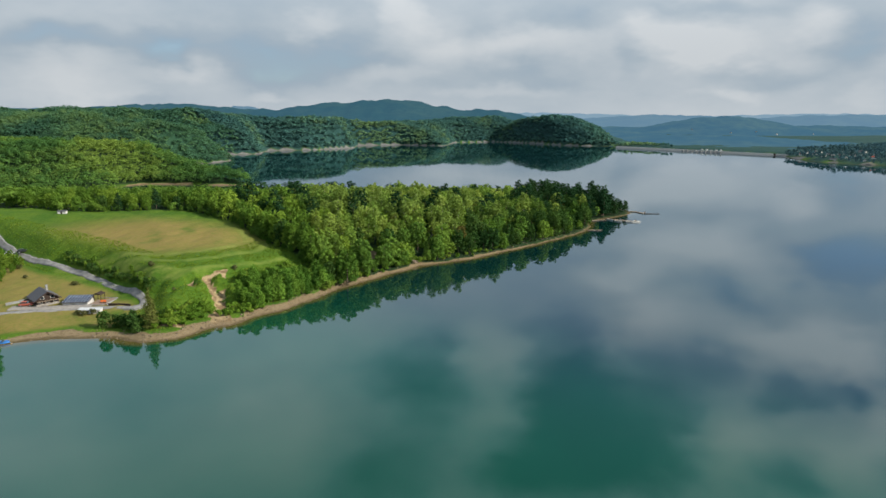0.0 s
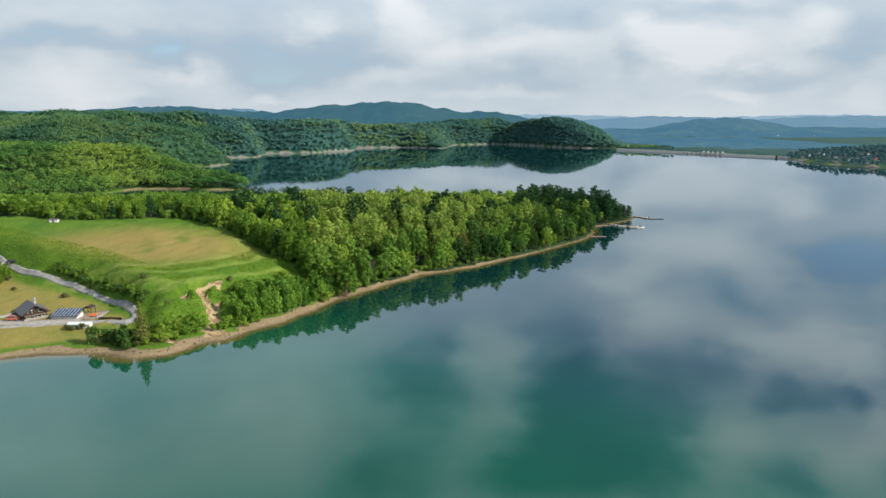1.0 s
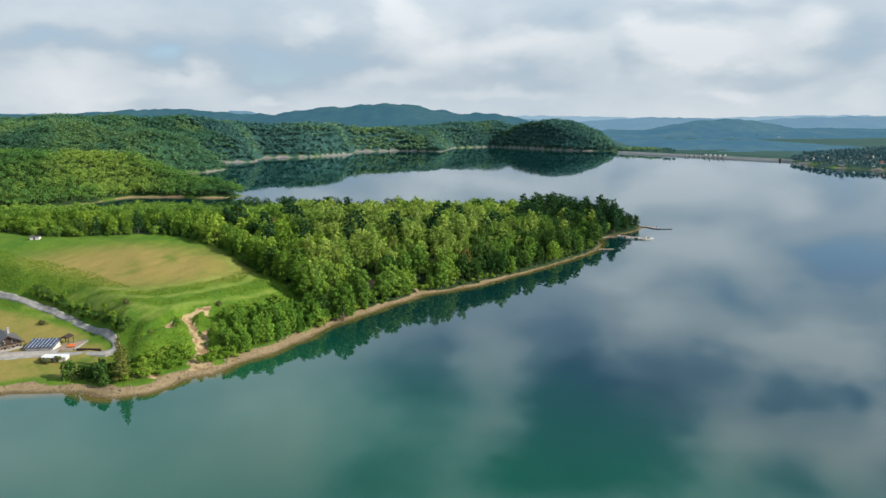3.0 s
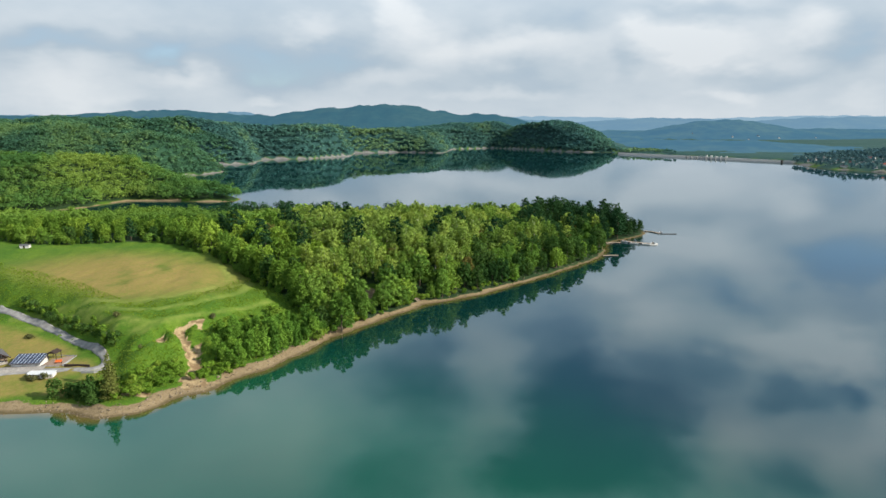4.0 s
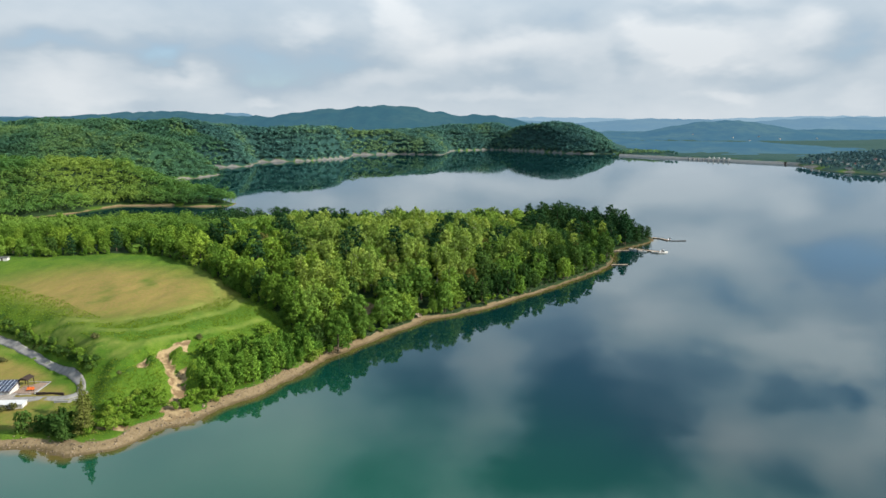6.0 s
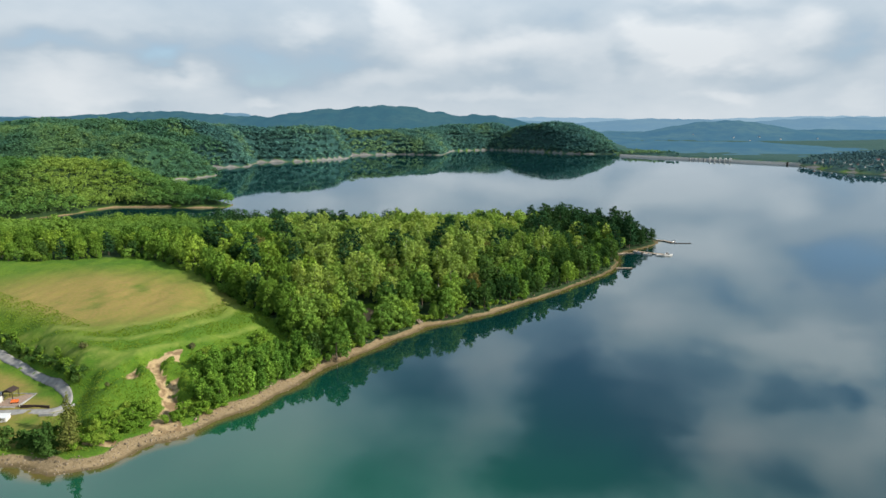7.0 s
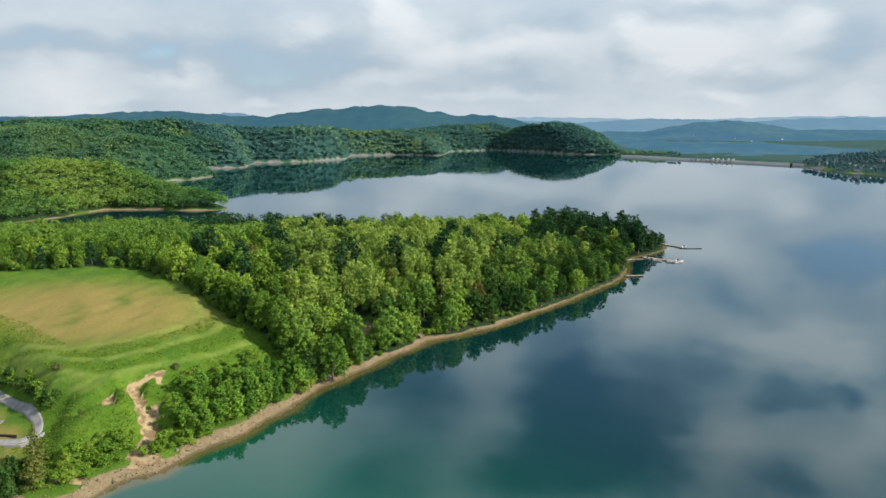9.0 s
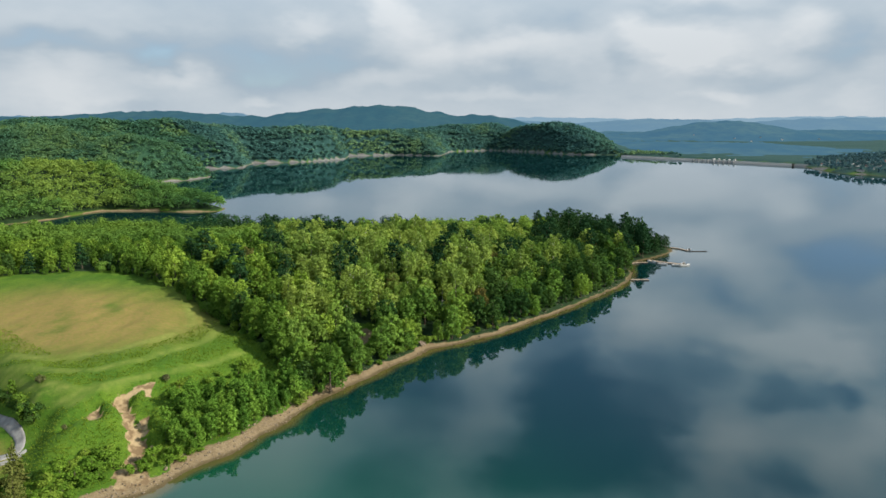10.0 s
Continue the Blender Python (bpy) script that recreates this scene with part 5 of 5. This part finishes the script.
def boat(x, y, rz, hull, label, long=5.0):
    """A small open motor boat."""
    root = thing("boat", label, "boat", pose(x, y, 0.0, 0, 0, rz), "moored boats")
    bm = bmesh.new()
    L2, rings = long / 2, []
    for f in np.linspace(-1, 1, 9):
        w = 0.95 * (1 - max(0.0, f) ** 2.4)
        lift = 0.25 * max(0, f) ** 2
        rings.append([bm.verts.new((f * L2, s * w * k, z + lift)) for s, k, z in ((-1, 1.0, 0.62), (-1, 0.85, 0.05), (0, 0.0, -0.2), (1, 0.85, 0.05), (1, 1.0, 0.62), (1, 0.86, 0.60), (0, 0.0, 0.28), (-1, 0.86, 0.60))])
    for lo, hi in zip(rings, rings[1:]):
        for i in range(8):
            bm.faces.new((lo[i], hi[i], hi[(i + 1) % 8], lo[(i + 1) % 8]))
    bm.faces.new(rings[0])
    bmesh.ops.recalc_face_normals(bm, faces=bm.faces)
    part("hull", bm, hull, root)
    part("windscreen", prism([(0.15, 0.6), (0.55, 0.6), (0.25, 1.05)], -0.62, 0.62), M_GLASS, root)
    part("seat", boxes((-1.2, -0.7, -0.6, 0.6, 0.3, 0.7), bevel=0.05), M_TIMBER, root)
    part("outboard_motor", boxes((-L2 - 0.35, -L2 - 0.02, -0.18, 0.18, 0.1, 0.95), bevel=0.05), M_BLACK, root)


def jetty(line, wide, label, posts=True):
    """A floating jetty of planked sections, end to end."""
    root = thing("jetty", label, "jetty", pose(0, 0, 0), "jetties at the point")
    for (ax, ay), (bx, by) in zip(line, line[1:]):
        long = math.hypot(bx - ax, by - ay)
        n = max(1, round(long / 3))
        for i in range(n):
            f = (i + 0.5) / n
            m = pose(ax + (bx - ax) * f, ay + (by - ay) * f, 0, 0, 0, math.degrees(math.atan2(by - ay, bx - ax)))
            sec = part("deck_section", boxes((-long / n / 2 + 0.03, long / n / 2 - 0.03, -wide / 2, wide / 2, 0.36, 0.46), bevel=0.01), M_TIMBER, root)
            sec.matrix_basis = m
            part("float", boxes((-long / n / 2 + 0.15, long / n / 2 - 0.15, -wide / 2 + 0.1, wide / 2 - 0.1, -0.2, 0.36)), M_BLACK, sec)
            if posts:
                part("post", tube([(0, wide / 2 + 0.08, -1.5), (0, wide / 2 + 0.08, 1.2)], 0.07, 6), M_DARKWOOD, sec)


jetty([(125, 424), (131, 418), (138.5, 413)], 2.2, "wooden floating jetty with boats tied to it")
jetty([(101.5, 382.4), (110, 382.4)], 1.6, "dark low floating platform near the shore", False)
jetty([(150.5, 455.5), (154.5, 452.5), (157, 446)], 1.6, "grey wooden jetty at the tip of the point")
boom = thing("floating_boom", "thin dark floating boom off the jetty", "boom", pose(0, 0, 0))
for i in range(4):
    part("boom_log", tube([(158.0 + 2.45 * i, 445.0 - 0.12 * i, 0.12), (160.2 + 2.45 * i, 444.9 - 0.12 * i, 0.12)], 0.26, 8), M_DARKWOOD, boom)
boat(129.5, 414.2, -40, M_WHITE, "small white motor boat tied to the jetty")
boat(136.0, 411.0, -20, M_WHITE, "small white motor boat tied to the jetty")
boat(140.0, 411.0, 15, M_WHITE, "white motor boat at the jetty's end", 6.0)
boat(140.8, 414.5, 60, M_WHITE, "white motor boat at the jetty's end")
boat(126.0, 420.0, -60, M_SILVER, "grey rowing boat near the shore")
boat(159.0, 449.0, 70, M_SILVER, "grey boat at the far jetty")
boat(-119.6, 203.2, 8, M_BLUE, "small blue boat drawn up at the sandy beach", 4.2)
jetty([(112.5, 415.8), (118, 418.2), (123, 417.6)], 1.8, "pale wooden landing stage along the shore")

cabin = thing("cabin", "small wooden cabin with a red roof among the trees", "cabin", at_ground(72.5, 371.0, 40))
part("wall", boxes((-2.4, 2.4, -1.8, 1.8, -0.6, 2.2)), M_TIMBER, cabin)
part("roof", prism([(-2.3, 2.1), (2.3, 2.1), (0, 3.5)], -2.8, 2.8), M_BRICKRED, cabin).rotation_euler = (0, 0, radians(90))
window(cabin, -1.2, 0.8, 1.0, 0.9, -1.82)
part("door", boxes((0.5, 1.4, -1.86, -1.8, 0, 1.95)), M_DARKWOOD, cabin)

# ---------------------------------------------------------------- the dam
def dam():
    way = (DAM_B - DAM_A)
    long = way.length
    root = thing("dam", "long low dam with a pale concrete crest wall", "dam", pose(*((DAM_A + DAM_B) / 2), 0, 0, 0, math.degrees(math.atan2(way.y, way.x))))
    L2 = long / 2 + 14
    part("embankment", prism([(-16, -6), (20, -6), (20, -2), (6, 2.6), (-4, 2.6)], -L2, L2), M_CONCRETE, root).rotation_euler = (0, 0, radians(90))
    part("crest_road", boxes((-L2, L2, -4, 2.5, 2.6, 2.8)), M_ASPHALT, root)
    n = 40
    for i in range(n):
        x = -L2 + (i + 0.5) * 2 * L2 / n
        part("parapet", boxes((x - L2 / n + 0.04, x + L2 / n - 0.04, -6.2, -5.8, 2.3, 3.7)), M_WHITE, root)
    for i in range(9):
        x = -20 + i * 9.0
        pier = part("gate_pier", boxes((x - 0.8, x + 0.8, -9.5, -4, -3, 3.2)), M_CONCRETE, root)
        if i > 3:
            part("gate_house", boxes((x - 1.6, x + 1.6, -5.6, -3.2, 3.75, 5.3 + (i % 3) * 0.4)), M_WHITE, pier)
    part("intake_tower", boxes((146, 148.4, -9, -6.6, -4, 3.4), (145.7, 148.7, -9.3, -6.3, 3.4, 3.8)), M_DARKWOOD, root)


dam()


def town_house(label, roof_material, wall_material, w, d, e, a):
    root = thing("town_house", label, "house", pose(0, 0, 0), "houses by the dam")
    part("wall", prism([(-w, -2.5), (w, -2.5), (w, e), (0, a - 0.2), (-w, e)], -d, d), wall_material, root)
    for s in (-1, 1):
        part("roof", prism([(0, a), (s * (w + 0.6), e - 0.35), (s * (w + 0.6), e - 0.6), (0, a - 0.25)], -d - 0.6, d + 0.6), roof_material, root)
    for z in (0.9, 3.4):
        for x in (-w * 0.55, w * 0.55):
            window(root, x, z, 1.3, 1.3, -d - 0.02)
    part("chimney", boxes((0.5, 1.2, 0.5, 1.2, a - 1.2, a + 0.7)), M_CONCRETE, root)
    return root


def town():
    kinds = [town_house("white house with a red tiled roof", M_BRICKRED, M_WHITE, 5, 6, 5, 8.5), town_house("pale house with a brown tiled roof", M_BROWNROOF, M_WHITE, 4.5, 5.5, 4.6, 8),
             town_house("long low white lodge with a grey roof", M_ROOF, M_WHITE, 4, 10, 3.6, 6)]
    rng = np.random.default_rng(72)
    for i, (x, y) in enumerate(TOWN_SPOTS):
        m = at_ground(x, y, rng.uniform(-60, 60)) @ Matrix.Scale(rng.uniform(0.5, 0.85), 4)
        if i < 3:
            kinds[i].matrix_basis = m
        else:
            copy_thing(kinds[(0, 1, 2, 2, 1, 2, 2)[rng.integers(7)]], m)


town()


def far_farms():
    """White farmhouses on the slope of the hill beyond the dam."""
    me = bpy.data.objects["backdrop_hill"].data
    tree = BVHTree.FromPolygons([v.co for v in me.vertices], [tuple(q.vertices) for q in me.polygons])
    first = None
    for i, (x, y) in enumerate([(870, 1913), (967, 1965), (1042, 1957), (895, 2083), (991, 1913), (1087, 1921), (782, 1885), (1211, 1939)]):
        at = tree.ray_cast(Vector((x, y, 300)), Vector((0, 0, -1)))[0]
        m = pose(at.x, at.y, at.z, 0, 0, 25 * i) @ Matrix.Scale(0.55 + 0.1 * (i % 3), 4)
        if first:
            copy_thing(first, m)
            continue
        first = thing("farmhouse", "small white farmhouse on the far hillside", "house", m, "farmhouses on the hill")
        part("wall", prism([(-4, -3), (4, -3), (4, 4), (0, 7), (-4, 4)], -6, 6), M_WHITE, first)
        for side in (-1, 1):
            part("roof", prism([(0, 7.3), (side * 4.7, 3.7), (side * 4.7, 3.4), (0, 7.0)], -6.6, 6.6), M_ROOF, first)


far_farms()

# ---------------------------------------------------------------- stones and drift along the beach


def beach_stones():
    rng = np.random.default_rng(81)
    xs, ys = rng.uniform(-125, 115, 60000), rng.uniform(198, 400, 60000)
    d = shore_distance(xs, ys)
    ok = (d > 0.1) & (d < 5.0) & (rng.random(60000) < np.where((xs > -98) & (xs < -25), 0.9, 0.28))
    xs, ys = xs[ok][:3600], ys[ok][:3600]
    zs = height(xs, ys)
    cube = np.array([(x, y, z) for x in (-1, 1) for y in (-1, 1) for z in (-1, 1)], float)
    faces = np.array([(0, 1, 3, 2), (4, 6, 7, 5), (0, 4, 5, 1), (2, 3, 7, 6), (0, 2, 6, 4), (1, 5, 7, 3)])
    out, idx = [], []
    for i, (x, y, z) in enumerate(zip(xs, ys, zs)):
        s = rng.uniform(0.06, 0.19) * (1.7 if rng.random() < 0.08 else 1)
        v = cube * rng.uniform(0.6, 1.2, (8, 3)) * s * rng.uniform(0.7, 1.4, 3)
        a = rng.uniform(0, 6.28)
        out.append(np.column_stack([x + v[:, 0] * math.cos(a) - v[:, 1] * math.sin(a), y + v[:, 0] * math.sin(a) + v[:, 1] * math.cos(a), z + v[:, 2] * 0.7]))
        idx.append(faces + 8 * i)
    g = Graph("beach_stone")
    r = g.node("ShaderNodeNewGeometry").outputs["Random Per Island"]
    mat = g.surface(g.mix(r, (0.075, 0.056, 0.034), (0.205, 0.16, 0.11)), 0.9, 0, g.bump(g.noise(6, 4), 0.5, 0.05))
    tagged(new("beach_stones", quads("beach_stones", np.vstack(out), np.vstack(idx), mat)), "pale brown stones scattered along the sandy shore", "stones", kind="stuff")


beach_stones()


# ---------------------------------------------------------------- rough grass and small finds


def rough_grass():
    """Tufts of uncut grass on the banks and along the field's lower edge."""
    rng = np.random.default_rng(83)
    xs, ys = rng.uniform(-190, -40, 90000), rng.uniform(204, 320, 90000)
    d = shore_distance(xs, ys)
    toe = 25 + np.maximum(0, -91 - xs) * 0.80
    on_bank = ((d > toe + 1) & (d < toe + 24)) | ((xs > -92) & (d > 6) & (d < 40))
    ok = on_bank & ~forest_mask(xs, ys, d) & (slip_mask(xs, ys, 1.0) < 0.3) & (along(xs, ys, LANE) > 2.2) & np.all([along(xs, ys, line) > 1.5 for line, _ in TRACKS], axis=0)
    xs, ys = xs[ok][:11000], ys[ok][:11000]
    zs = height(xs, ys)
    n, k = len(xs), 5
    at = np.repeat(np.column_stack([xs, ys, zs]), k, 0)
    at[:, :2] += rng.normal(0, 0.16, (n * k, 2))
    a = rng.uniform(0, 6.28, n * k)
    side = np.column_stack([np.cos(a), np.sin(a), 0 * a]) * rng.uniform(0.04, 0.10, (n * k, 1))
    tip = np.column_stack([rng.normal(0, 0.14, (n * k, 2)), rng.uniform(0.15, 0.45, n * k)])
    v = np.stack([at - side, at + side, at + tip], 1).reshape(-1, 3)
    me = quads("rough_grass", v, card_faces(n * k), leaf_material("rough_grass_blades", (0.095, 0.175, 0.022), (0.130, 0.205, 0.028), (0.180, 0.225, 0.042), 0.5, False, 0.2))
    add_attr(me, "tint", np.repeat(np.clip(0.5 + 0.35 * rolling(xs, ys, 15, 6) + rng.normal(0, 0.2, n), 0, 1), k * 3))
    tagged(new("rough_grass", me), "uncut green grass tufts on the bank", "grass", kind="stuff")


rough_grass()


def log_fence(x, y, rz):
    """A short log fence holding the earth of a small clearing."""
    root = thing("log_fence", "short log fence round a sandy clearing", "fence", at_ground(x, y, rz))
    for i in range(6):
        part("post", tube([(-2.5 + i, 0, -0.6), (-2.5 + i, 0, 1.0)], 0.09, 7), M_TIMBER, root)
    for z in (0.35, 0.8):
        part("rail", tube([(-2.7, -0.08, z), (2.7, -0.08, z)], 0.06, 6), M_TIMBER, root)


log_fence(-17, 290.5, 35)


def shore_steps(x, y, rz):
    """Wooden steps with a handrail from the wood down to the beach."""
    root = thing("shore_steps", "weathered wooden steps down to the beach", "steps", at_ground(x, y, rz))
    for i in range(7):
        part("tread", boxes((-0.7, 0.7, -0.35 * i - 0.17, -0.35 * i + 0.17, 1.15 - 0.18 * i, 1.21 - 0.18 * i)), M_TIMBER, root)
    for sx in (-0.75, 0.75):
        part("stringer", prism([(-2.3, -0.1), (-2.3, 0.1), (0.2, 1.3), (0.2, 1.0)], sx - 0.05, sx + 0.05), M_TIMBER, root).rotation_euler = (0, 0, radians(90))
        for yy, zz in ((0, 1.2), (-2.1, 0.1)):
            part("post", boxes((sx - 0.05, sx + 0.05, yy - 0.05, yy + 0.05, zz - 1.2, zz + 0.95)), M_TIMBER, root)


shore_steps(0.2, 299.5, 40)
